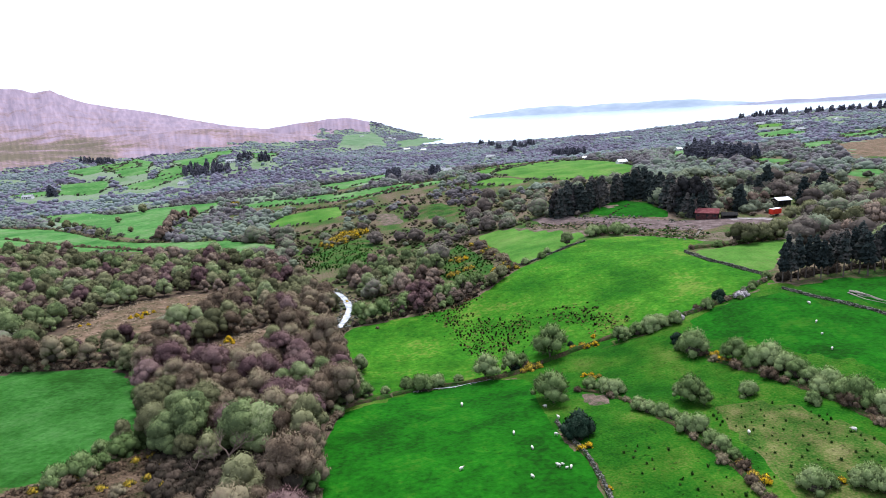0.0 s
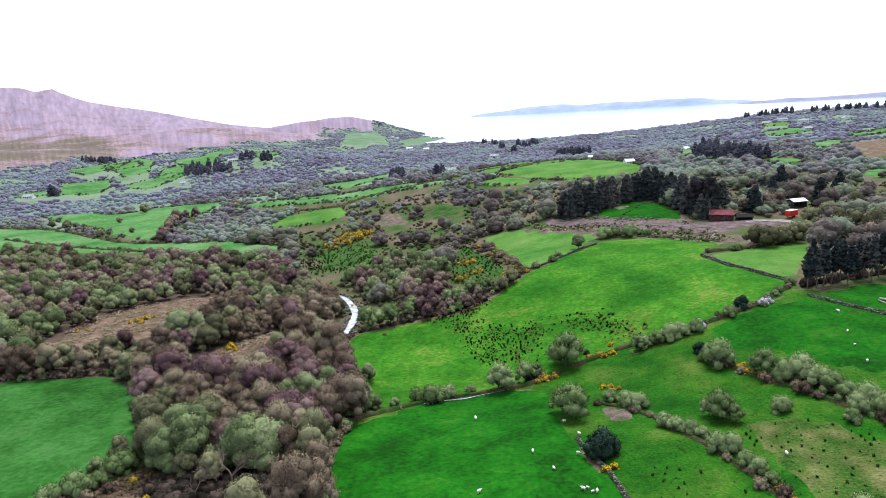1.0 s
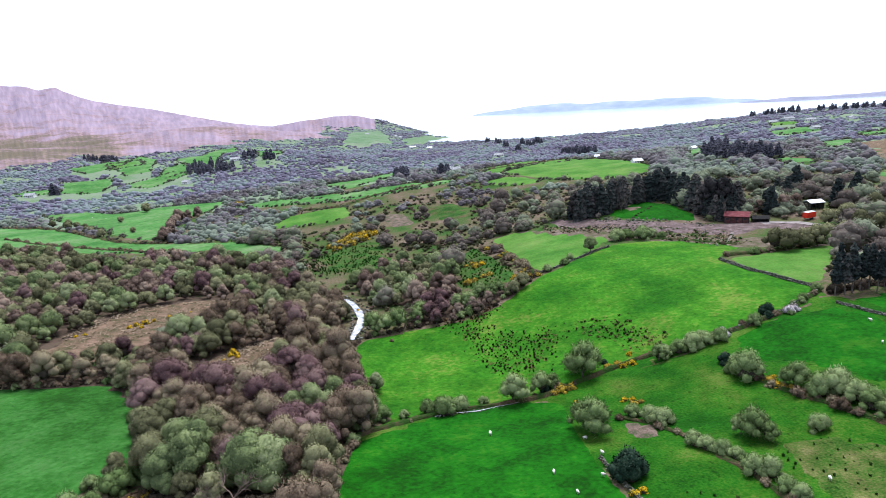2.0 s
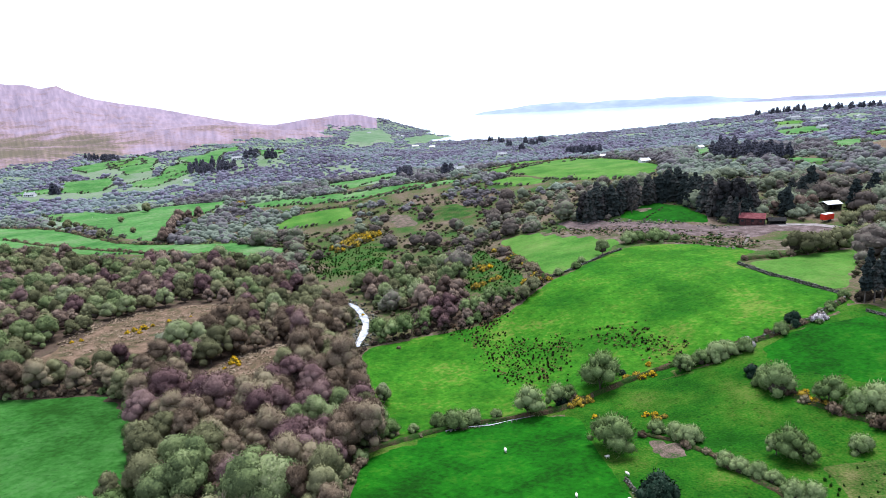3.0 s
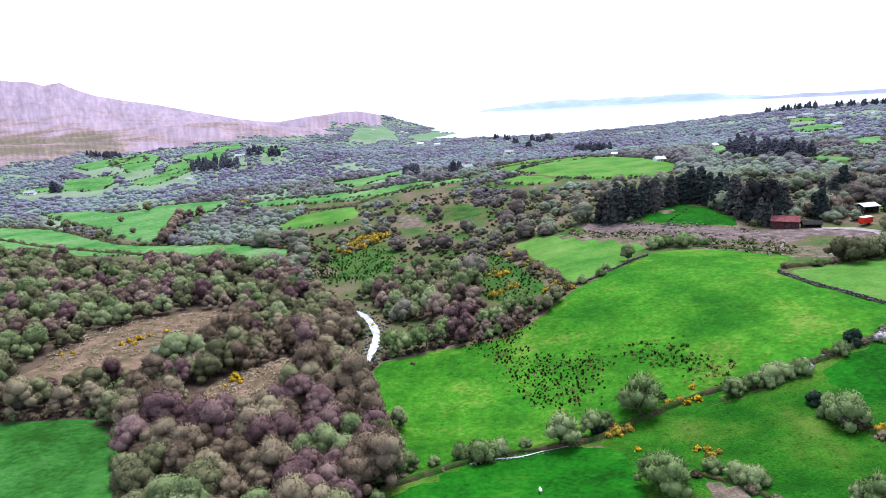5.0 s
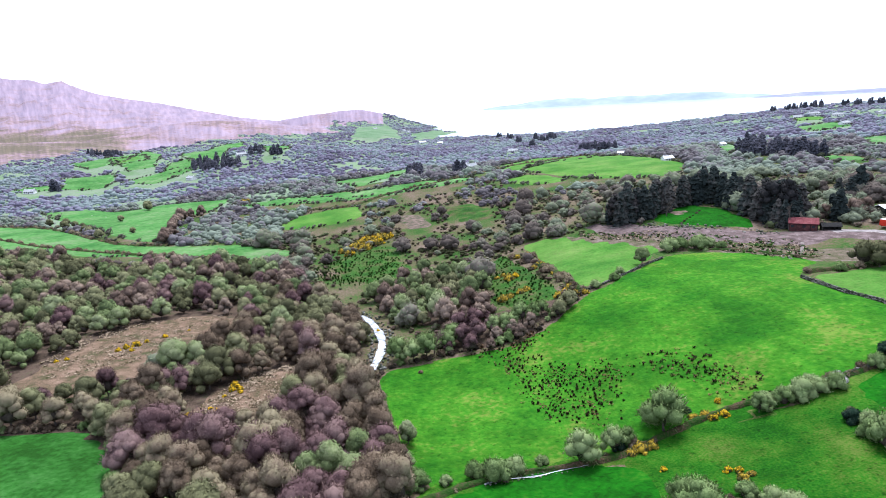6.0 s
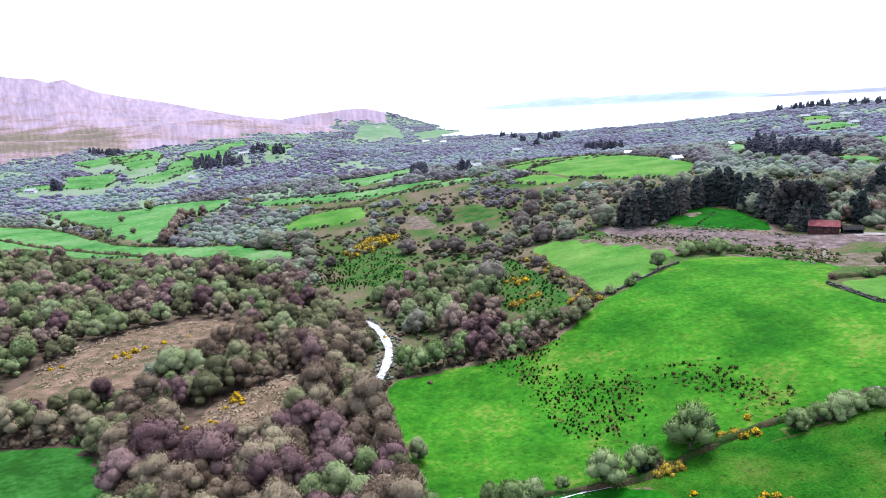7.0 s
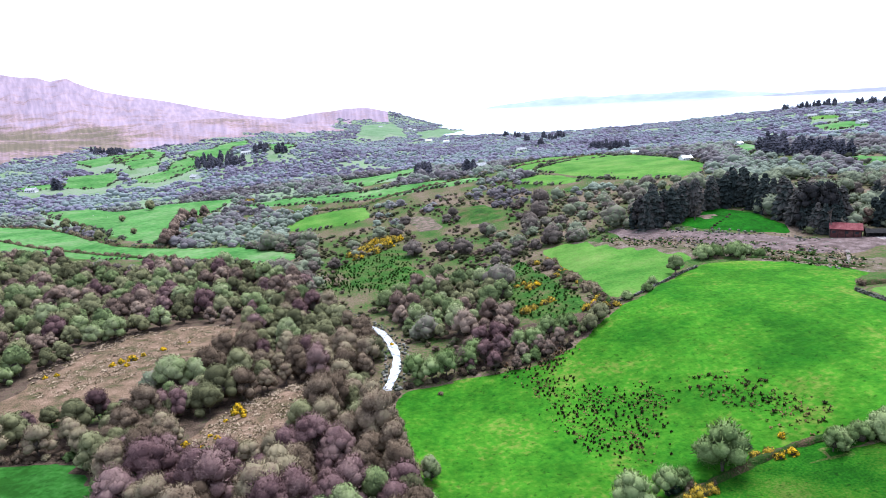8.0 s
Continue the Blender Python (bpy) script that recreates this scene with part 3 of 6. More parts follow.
def shore(name, label, x0, x1, y0, y1, peak, mat, seed, skew=0.0):
    """A long low range of land across the water, rising from the waterline."""
    v, f, n, k = [], [], 70, 6
    for i in range(n + 1):
        s = i / n
        x, y = x0 + (x1 - x0) * s, y0 + (y1 - y0) * s
        h = peak * (math.sin(math.pi * min(1, s * 1.02)) ** 0.7) * (0.45 + skew * s + 0.3 * abs(math.sin(5.1 * s + seed)) + 0.18 * abs(math.sin(13 * s + 2 * seed)) + 0.05 * math.sin(41 * s))
        for j in range(k + 1):
            q = j / k
            v.append((x, y + 240 * q, max(-2.0, -2 + h * math.sin(q * math.pi / 2) ** 1.3)))
    for i in range(n):
        for j in range(k):
            a = i * (k + 1) + j
            f.append((a, a + k + 1, a + k + 2, a + 1))
    tagged(new(name, mesh_of(name, v, f, mat, True)), label, "backdrop", kind="structure")


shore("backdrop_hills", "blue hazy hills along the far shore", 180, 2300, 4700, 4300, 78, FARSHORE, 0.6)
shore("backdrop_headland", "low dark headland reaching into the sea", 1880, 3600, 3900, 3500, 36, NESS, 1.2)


# ---- plants ----
ICO_V = np.array([(0, 0, 1), (0.894, 0, 0.447), (0.276, 0.851, 0.447), (-0.724, 0.526, 0.447), (-0.724, -0.526, 0.447), (0.276, -0.851, 0.447),
                  (0.724, 0.526, -0.447), (-0.276, 0.851, -0.447), (-0.894, 0, -0.447), (-0.276, -0.851, -0.447), (0.724, -0.526, -0.447), (0, 0, -1)])
ICO_F = [(0, 1, 2), (0, 2, 3), (0, 3, 4), (0, 4, 5), (0, 5, 1), (1, 6, 2), (2, 7, 3), (3, 8, 4), (4, 9, 5), (5, 10, 1), (6, 7, 2),
         (7, 8, 3), (8, 9, 4), (9, 10, 5), (10, 6, 1), (11, 7, 6), (11, 8, 7), (11, 9, 8), (11, 10, 9), (11, 6, 10)]


def unit(v):
    return v / (np.linalg.norm(v, axis=-1, keepdims=True) + 1e-9)


def sphere(level):
    """The corners and triangles of a finely cut ball."""
    v, f = ICO_V.copy(), list(ICO_F)
    for _ in range(level):
        mid, out, v = {}, [], list(v)
        for a, b, c in f:
            m = []
            for p, q in ((a, b), (b, c), (c, a)):
                k = (min(p, q), max(p, q))
                if k not in mid:
                    mid[k] = len(v)
                    v.append(unit(np.array(v[p]) + np.array(v[q])))
                m.append(mid[k])
            out += [(a, m[0], m[2]), (m[0], b, m[1]), (m[2], m[1], c), (m[0], m[1], m[2])]
        f, v = out, np.array(v)
    return unit(v), f


BALLS = [sphere(k) for k in range(2)]


def sprays(g, p, out, count, size, slim=0.6, loose=0.5):
    """Small three-cornered leaf or twig sprays on a crown's surface points p: their corners and faces."""
    k = g.integers(0, len(p), count)
    nor = unit(out[k] + loose * g.normal(size=(count, 3)))
    s = (size * g.uniform(0.55, 1.45, count))[:, None]
    p = p[k] + g.normal(0, 1, (count, 3)) * size * 0.8 + out[k] * s * g.uniform(-0.7, 0.6, (count, 1))
    u = unit(np.cross(nor, g.normal(size=(count, 3))))
    w = np.cross(nor, u)
    v = np.stack([p + u * s, p - u * s * 0.5 + w * s * slim, p - u * s * 0.5 - w * s * slim], 1)
    return v.reshape(-1, 3), np.arange(count * 3).reshape(-1, 3)


def puffs(g, wide, tall, base, count):
    """The clumps of a crown: their middles and radii, crowded over a dome, the highest ones largest."""
    mid, rad = [], []
    for k in range(count):
        t, q = 2.39996 * k + g.uniform(-0.5, 0.5), (k + 0.5) / count
        out = math.sqrt(q) * g.uniform(0.82, 1.08)
        r = wide * g.uniform(0.165, 0.275) * (1.15 - 0.40 * q)
        top = 1 - 0.72 * out ** 2.2
        z = base + tall * (0.16 + 0.84 * top * g.uniform(0.80, 1.0)) - r * 0.8
        mid.append((math.cos(t) * out * (wide / 2 - r * 0.7), math.sin(t) * out * (wide / 2 - r * 0.7), max(z, base + r * 0.5)))
        rad.append(r)
    return np.array(mid), np.array(rad)


def crown_mesh(name, g, mat, wide, tall, base, clumps, count, size, slim=0.6, loose=0.5, level=1, twigs=0.3, core=0.88):
    """A billowing crown: clumps of small leaf sprays and upright twigs round an inner mass, its low core darkened for
    shade.
    """
    mid, rad = puffs(g, wide, tall, base, clumps)
    d, f = BALLS[level]
    vs, fs, kinds, round_ways, n = [], [], [], [], 0
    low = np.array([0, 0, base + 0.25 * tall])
    # first a dark low core for the shade inside, then the clumps
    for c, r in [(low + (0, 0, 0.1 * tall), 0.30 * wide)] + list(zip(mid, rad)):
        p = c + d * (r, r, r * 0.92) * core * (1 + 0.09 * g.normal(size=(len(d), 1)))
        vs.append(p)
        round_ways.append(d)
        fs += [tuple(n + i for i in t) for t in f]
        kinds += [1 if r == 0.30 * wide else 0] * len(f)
        n += len(p)
    share = rad ** 2 / (rad ** 2).sum()
    which = g.choice(len(rad), count, p=share)
    way = unit(g.normal(size=(count, 3)) + (0, 0, 0.45))
    # leave out what lies deep inside a neighbour
    p = mid[which] + way * rad[which][:, None] * g.uniform(core - 0.02, 1.10, (count, 1))
    deep = np.min(np.linalg.norm(p[:, None] - mid[None], axis=2) / rad[None], axis=1) < 0.72
    p, way = p[~deep], way[~deep]
    k = len(p)
    s = (size * g.uniform(0.55, 1.45, k))[:, None]
    nor = unit(way + loose * g.normal(size=(k, 3)))
    u = unit(np.cross(nor, g.normal(size=(k, 3))))
    w = np.cross(nor, u)
    twig = g.uniform(size=k) < twigs
    u[twig] = unit(way[twig] + (0, 0, 0.5) + 0.45 * g.normal(size=(twig.sum(), 3)))
    w[twig] = unit(np.cross(u[twig], g.normal(size=(twig.sum(), 3))))
    w[np.sum(np.cross(u, w) * way, 1) < 0] *= -1
    round_ways.append(np.repeat(unit(way + 0.22 * g.normal(size=(k, 3))), 3, axis=0))
    long = np.where(twig, 1.9, 1.0)[:, None]
    thin = np.where(twig, 0.30, slim)[:, None]
    vs.append(np.stack([p + u * s * long, p - u * s * 0.5 + w * s * thin, p - u * s * 0.5 - w * s * thin], 1).reshape(-1, 3))
    fs += (n + np.arange(k * 3).reshape(-1, 3)).tolist()
    kinds += [0] * k
    me = mesh_of(name, np.concatenate(vs), fs, [mat, CROWNSHADE])
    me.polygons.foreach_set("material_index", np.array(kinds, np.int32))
    me.polygons.foreach_set("use_smooth", np.ones(len(kinds), bool))
    me.normals_split_custom_set_from_vertices(unit(np.concatenate(round_ways)).tolist())
    return me, mid[g.integers(0, len(mid), 8)]


def limb(v, f, a, b, ra, rb, sides=5, bend=None):
    """A tapered branch from a to b."""
    a, b = np.array(a, float), np.array(b, float)
    way = unit(b - a)
    u = unit(np.cross(way, (0.3, 0.9, 0.1)))
    w = np.cross(way, u)
    rings = [(a, ra), ((a + b) / 2 + (bend if bend is not None else 0), (ra + rb) / 2), (b, rb)]
    start = len(v)
    for c, r in rings:
        for i in range(sides):
            t = 2 * math.pi * i / sides
            v.append(c + r * (u * math.cos(t) + w * math.sin(t)))
    for q in range(2):
        for i in range(sides):
            j = (i + 1) % sides
            f.append((start + q * sides + i, start + q * sides + j, start + (q + 1) * sides + j, start + (q + 1) * sides + i))


def trunk_mesh(g, tall, reach, tips, thick):
    v, f = [], []
    top = np.array([g.normal(0, 0.05) * tall, g.normal(0, 0.05) * tall, tall * 0.8])
    limb(v, f, (0, 0, -0.5), top, thick, thick * 0.25, 6, g.normal(0, 0.06, 3) * reach)
    for c in tips:
        s = np.array([0, 0, -0.5]) + (top + (0, 0, 0.5)) * min(0.85, max(0.2, c[2] / tall * 0.62))
        limb(v, f, s, c, thick * 0.4, thick * 0.1, 4, (0, 0, 0.05 * tall))
    return mesh_of("trunk", v, f, BARK, True)


def tree(name, g, label, category, mat, wide, tall, clumps, count, size, trunk=None, **more):
    """A broadleaved tree: an Empty at its foot with trunk and crown."""
    base = tall * 0.03 if trunk is None else trunk
    root = new(name)
    me, tips = crown_mesh("crown", g, mat, wide, tall - base, base, clumps, count, size, **more)
    new("crown", me).parent = root
    new("trunk", trunk_mesh(g, tall, wide, tips[:6], 0.02 * tall + 0.06)).parent = root
    return tagged(root, label, category)


def bush(name, g, label, category, mat, wide, tall, clumps, count, size, **more):
    me, _ = crown_mesh(name, g, mat, wide, tall, -0.15 * tall, clumps, count, size, **more)
    return tagged(new(name, me), label, category)


def conifer(name, g, label, tall, wide, bare=0.1, tiers=15, fans=13, mat=None, full=0.55):
    """A conifer: a straight trunk with tiers of drooping, ragged boughs."""
    root = new(name)
    v, f = [], []
    lean = g.normal(0, 0.02, 2) * tall
    for i in range(tiers):
        s = i / (tiers - 1)
        z = tall * (bare + (1 - bare) * s * 0.96)
        reach = wide / 2 * (1.02 - s) ** full * (0.75 + 0.25 * min(1, s * 5)) * g.uniform(0.68, 1.22) + 0.25
        for k in range(fans):
            t = 2 * math.pi * (k + g.uniform(-0.4, 0.4)) / fans + i
            r = reach * g.uniform(0.55, 1.2)
            d = np.array([math.cos(t), math.sin(t), 0])
            e = np.array([-d[1], d[0], 0])
            drop = r * g.uniform(-0.1, 0.4)
            wid = (0.2 * r + 0.3) * g.uniform(0.7, 1.3)
            a = np.array([lean[0] * s, lean[1] * s, z + g.uniform(-0.4, 0.4)])
            q = len(v)
            v += [a, a + d * r * 0.6 + e * wid - (0, 0, drop * 0.35), a + d * r - (0, 0, drop), a + d * r * 0.6 - e * wid - (0, 0, drop * 0.5),
                  a + d * r * 0.62 + (0, 0, 0.24 * r + 0.15), a + d * r * 0.55 - (0, 0, 0.35 * r + 0.4)]
            f += [(q, q + 1, q + 4), (q + 1, q + 2, q + 4), (q + 2, q + 3, q + 4), (q + 3, q, q + 4), (q, q + 5, q + 2)]
    new("crown", mesh_of("crown", v, f, mat or CONIFER)).parent = root
    tv, tf = [], []
    limb(tv, tf, (0, 0, -0.5), (lean[0], lean[1], tall * 0.95), 0.018 * tall, 0.03, 6)
    new("trunk", mesh_of("trunk", tv, tf, BARK, True)).parent = root
    return tagged(root, label, "conifer tree")


def plant(kinds, x, y, scale=1.0, squash=1.0, group=""):
    """Sets one of the kinds on the ground; the first setting uses the pattern itself."""
    ob = kinds[int(rng.integers(len(kinds)))]
    m = pose(float(x), float(y), float(height(x, y)), 0, 0, float(rng.uniform(0, 360)))
    s = scale * float(rng.uniform(0.88, 1.12))
    if ob.get("used"):
        c = copy_thing(ob, m)
    else:
        ob.matrix_basis = m
        ob["used"] = 1
        c = ob
    c.scale = (s, s, s * squash * float(rng.uniform(0.92, 1.1)))
    if group:
        c["group"] = group
    return c


def scatter(poly, gap, tries=12000, margin=None):
    """Spots at least gap apart in a polygon."""
    p = np.array(poly, float)
    lo, hi = p.min(0), p.max(0)
    q = rng.uniform(lo, hi, (tries, 2))
    q = q[inside(q[:, 0], q[:, 1], [tuple(s) for s in poly])]
    kept, cells = [], {}
    for x, y in q:
        c = (int(x // gap), int(y // gap))
        if all((x - a) ** 2 + (y - b) ** 2 > gap * gap for i in (-1, 0, 1) for j in (-1, 0, 1) for a, b in cells.get((c[0] + i, c[1] + j), ())):
            cells.setdefault(c, []).append((x, y))
            kept.append((x, y))
    return np.array(kept)


def bare_tree(name, g, label, mat, tall, thick, depth=4):
    """A leafless tree of forking, tapering branches."""
    root = new(name)
    v, f = [], []
    tv, tf = [], []

    def fork(a, way, long, r, level):
        b = a + way * long
        vs, fs = (tv, tf) if level == depth else (v, f)
        limb(vs, fs, a, b, r, r * 0.6, 5 if level > 1 else 3, g.normal(0, 0.06, 3) * long)
        if level:
            for k in range(3 if level > 1 else 4):
                fork(a + way * long * g.uniform(0.55, 1.0), unit(way + g.normal(0, 0.55, 3) + (0, 0, 0.12)), long * g.uniform(0.55, 0.78), r * 0.55, level - 1)

    fork(np.array([0, 0, -0.4]), unit(np.array([g.normal(0, 0.08), g.normal(0, 0.08), 1])), tall * 0.34, thick, depth)
    new("trunk", mesh_of("trunk", tv, tf, mat, True)).parent = root
    new("crown", mesh_of("crown", v, f, mat, True)).parent = root
    return tagged(root, label, "tree")


g = np.random.default_rng(3)
NEAR = {
    "alder": [tree("alder_tree", g, "budding alder tree with a greyish brown twiggy crown", "tree", ALDER, 7.6 + k % 2, 9.0 + k % 3, 13 + k, 2900, 0.21, slim=0.5, loose=0.5, level=1, twigs=0.5, core=0.8) for k in range(4)],
    "purple": [tree("birch_tree", g, "leafless birch tree with a purplish twiggy crown", "tree", PURPLE, 7.2 + k, 9.2 + k % 2, 14 + k, 3000, 0.20, slim=0.42, loose=0.55, level=1, twigs=0.6, core=0.78) for k in range(3)],
    "willow": [tree("willow_tree", g, "willow tree with a dense crown of young pale green leaves", "tree", WILLOW, 7.6 + k, 9.2 + k % 2, 15 + k, 3400, 0.19, slim=0.8, loose=0.32, level=1, twigs=0.05) for k in range(3)],
    "olive": [tree("sallow_tree", g, "rounded sallow tree with olive-grey buds", "tree", OLIVE, 7.0 + k % 2, 7.8 + k % 2, 13 + k, 2800, 0.19, slim=0.65, loose=0.38, level=1, twigs=0.2) for k in range(3)],
}
MID = {
    "alder": [tree("hazel_tree", g, "budding hazel tree with a pinkish brown twiggy crown", "tree", HAZEL, 8.0, 8.8, 9 + k, 1100, 0.30, slim=0.5, loose=0.5, level=1, twigs=0.45) for k in range(3)],
    "purple": [tree("birch_tree", g, "leafless birch tree with a purplish twiggy crown", "tree", PURPLE, 7.6, 8.8, 9 + k, 1100, 0.30, slim=0.45, loose=0.5, level=1, twigs=0.5) for k in range(3)],
    "willow": [tree("willow_tree", g, "willow tree with a dense crown of young pale green leaves", "tree", WILLOW, 8.0, 8.6, 10 + k, 1150, 0.29, slim=0.8, loose=0.42, level=1, twigs=0.1) for k in range(3)],
    "olive": [tree("sallow_tree", g, "rounded sallow tree with olive-grey buds", "tree", OLIVE, 7.6, 7.2, 9 + k, 1100, 0.29, slim=0.65, loose=0.45, level=1, twigs=0.25) for k in range(3)],
}
BUSHES = [bush("sallow_bush", g, "rounded sallow bush with pale grey-green leaves", "bush", SILVER, 5.4, 4.6, 10 + k, 1700, 0.17, slim=0.6, loose=0.55, twigs=0.35, core=0.78) for k in range(3)]
THORNS = [bush("hawthorn_bush", g, "bare grey-brown hawthorn bush in a hedge", "bush", ALDER, 3.8, 2.9, 7 + k, 700, 0.19, slim=0.45, loose=0.6, level=1, twigs=0.6, core=0.68) for k in range(3)]
# dark bushes; under the wood edge and copse they fill in for shade
UNDERS = [bush("bramble_bush", g, "dark leafless bush, in places filling in for tree shade", "bush", SHADETHORN, 4.2, 2.6, 8, 800, 0.16, slim=0.4, loose=0.8, level=1, twigs=0.5) for _ in range(2)]
BARE = [tree("hawthorn_tree", g, "bare grey-brown hawthorn tree on a field bank", "tree", SILVER, 5.4, 5.2, 11 + k, 2000, 0.17, slim=0.4, loose=0.7, trunk=0.5, twigs=0.7, core=0.72) for k in range(3)]
HOLLIES = [bush("holly_bush", g, "dense dark evergreen holly bush beside a wall", "bush", HOLLY, 5.8, 4.6, 12, 1700, 0.18, slim=0.7, loose=0.6, twigs=0.1) for _ in range(2)]
GORSES = [bush("gorse_bush", g, "gorse bush with bright yellow flowers", "bush", GORSE, 2.4, 1.6, 7, 480, 0.13, slim=0.7, level=0) for _ in range(2)]
DULLS = [bush("gorse_bush", g, "fading gorse bush with rusty yellow flowers", "bush", DULLGORSE, 2.8, 1.5, 7, 480, 0.14, slim=0.7, level=0) for _ in range(2)]
BLOSSOMS = [bush("blackthorn_bush", g, "blackthorn bush covered in white blossom", "bush", BLOSSOM, 4.2, 3.2, 9, 900, 0.16, slim=0.6, loose=0.7) for _ in range(2)]
PINES = [tree("pine_tree", g, "broad dark brownish pine with heavy clumped boughs", "conifer tree", DARKPINE, 7.4 + k, 15.0 + k, 17 + k, 2200, 0.34, slim=0.5, loose=0.7, level=0, trunk=1.0, twigs=0.4) for k in range(2)]
DEAD = [bare_tree("dead_tree", g, "dead tree with bare pinkish grey branches", DEADWOOD, 11.0, 0.26) for _ in range(2)]
LEAFLESS = [bare_tree("ash_tree", g, "tall leafless ash tree with open grey branches", BARK, 13.0, 0.32) for _ in range(2)]
SPRUCES = [conifer("spruce_tree", g, "tall dark spruce tree in a shelter belt", 14.5, 7.0, 0.05, 19, 15, None, 0.36) for _ in range(4)]
TALLS = [conifer("pine_tree", g, "tall dark conifer with a bare lower trunk", 15.5, 4.8, 0.34, 13, 10, None, 0.48) for _ in range(4)]
FARSPRUCES = [conifer("spruce_tree", g, "distant spruce tree in a clump, paled by haze in its colour", 11.0, 7.4, 0.04, 9, 9, FARPINE, 0.33) for _ in range(3)]


def wood(poly, gap, mix, group, kinds, size=1.0):
    names, share = zip(*mix)
    share = np.array(share) / sum(share)
    p = scatter(poly, gap)
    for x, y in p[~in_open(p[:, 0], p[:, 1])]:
        # kinds stand in drifts
        w = 0.5 + 0.62 * waves(x, y, 58, 0.3)
        k = names[int(np.clip(np.searchsorted(np.cumsum(share), 0.80 * w + 0.20 * rng.uniform()), 0, len(names) - 1))]
        plant(kinds[k], x, y, size * (0.66 + 0.62 * rng.uniform() ** 1.3), 1.0, group)

# ---- woods: outlines in plan ----
WOOD1 = [(-85, 155), (-80, 169), (-66, 175), (-52, 185), (-36, 180), (-30, 154), (-25, 132), (-25, 118), (-27, 103), (-24, 84), (-22, 71), (-47, 77), (-53, 91), (-62, 111), (-74, 133)]
WOOD2 = [(-91, 173), (-96, 196), (-86, 219), (-80, 262), (-66.5, 257), (-55.5, 240), (-48.6, 228), (-42.8, 209), (-40.5, 189), (-35, 174), (-50, 179), (-67, 186), (-70, 171), (-75, 159)]
WOOD3 = [(-148, 172), (-123, 172), (-108, 175), (-96, 179), (-83, 174), (-80, 152), (-84, 146), (-102, 149), (-128, 147)]
WOOD4 = [(-323, 387), (-252, 380), (-195, 342), (-159, 334), (-129, 342), (-84, 298), (-76, 246), (-91, 235), (-111, 234), (-123, 221), (-129, 202), (-124, 175), (-152, 174)]
WOOD5 = [(-47, 259), (-39, 297), (-16, 281), (-3, 234), (-7, 215), (-21, 217), (-36, 230)]
WOOD6 = [(-20, 203), (-9, 219), (11, 223), (19, 216), (16, 207), (-1, 196), (-16, 193)]


# ---- where things stand: x, y and for plants a size ----
SILVERS = [(-12.5, 139.5, 0.9), (-8.8, 138.2, 1.25), (-5.1, 140.7, 0.9), (0.2, 143.6, 0.6), (-25.2, 133.3, 1.1), (-22.5, 136.3, 0.9), (-26.8, 130.8, 0.8), (-17.8, 137.3, 0.6), (43.5, 148.1, 0.8), (47.0, 148.5, 1.0), (50.2, 148.5, 1.0), (53.4, 148.6, 0.9), (56.6, 148.5, 0.8), (53.7, 129.0, 1.3), (53.0, 132.5, 0.9), (29.1, 124.0, 0.8), (31.2, 120.9, 0.7), (32.8, 118.1, 1.0)]
SILVERS_B = [(34.5, 107.7, 0.9), (35.9, 105.4, 0.8), (37.6, 103.4, 0.9), (38.9, 101.2, 0.7), (39.3, 96.3, 1.0), (41.1, 95.1, 0.9), (41.2, 90.9, 1.0), (42.1, 88.9, 0.8), (42.7, 85.8, 0.7), (55.0, 106.6, 1.1), (62.9, 99.6, 0.7), (49.1, 75.8, 1.1), (51.3, 76.2, 0.8), (56.5, 75.2, 1.2), (55.3, 75.7, 0.8), (57.5, 73.9, 1.0), (75.3, 153.1, 0.5), (80.7, 158.4, 0.6)]
BARES = [(7.3, 141.8, 1.45), (13.7, 144.4, 1.0), (16.8, 145.9, 0.8), (24.6, 148.5, 1.9), (22.8, 151.2, 1.0), (20.1, 118.7, 1.6), (19.0, 123.1, 1.1), (41.8, 147.0, 0.8), (44.4, 107.4, 1.2), (43.2, 109.1, 0.8), (46.0, 105.3, 0.7), (33.6, 120.1, 0.5), (59.4, 121.7, 1.0), (58.6, 123.9, 0.7)]
HEDGE_TREES = [(61.4, 117.3, 1.0), (64.2, 117.2, 1.05), (65.7, 113.7, 1.1), (66.1, 110.0, 1.0), (66.6, 106.6, 0.8), (68.2, 103.5, 0.9), (68.9, 101.0, 0.9), (70.0, 98.1, 1.0), (70.5, 95.1, 1.0), (71.6, 92.7, 1.0), (72.3, 90.5, 1.0)]
DARK_BUSHES = [(21.3, 100.2, 1.25), (70.9, 156.0, 0.8), (53.2, 137.9, 0.7), (14.8, 145.0, 0.5), (70.5, 154.0, 0.5), (30.6, 153.0, 0.35)]
YELLOW = [(20.7, 94.6, 0.9), (22.1, 95.3, 0.7), (21.8, 81.0, 0.6), (43.8, 78.6, 1.1), (43.1, 82.5, 0.7), (53.4, 76.6, 0.8), (-72.2, 182.7, 1.1), (-69.9, 179.8, 0.9), (-72.9, 181.0, 0.6), (35.2, 149.8, 0.6), (56.8, 123.4, 1.0), (57.5, 126.2, 0.8)]
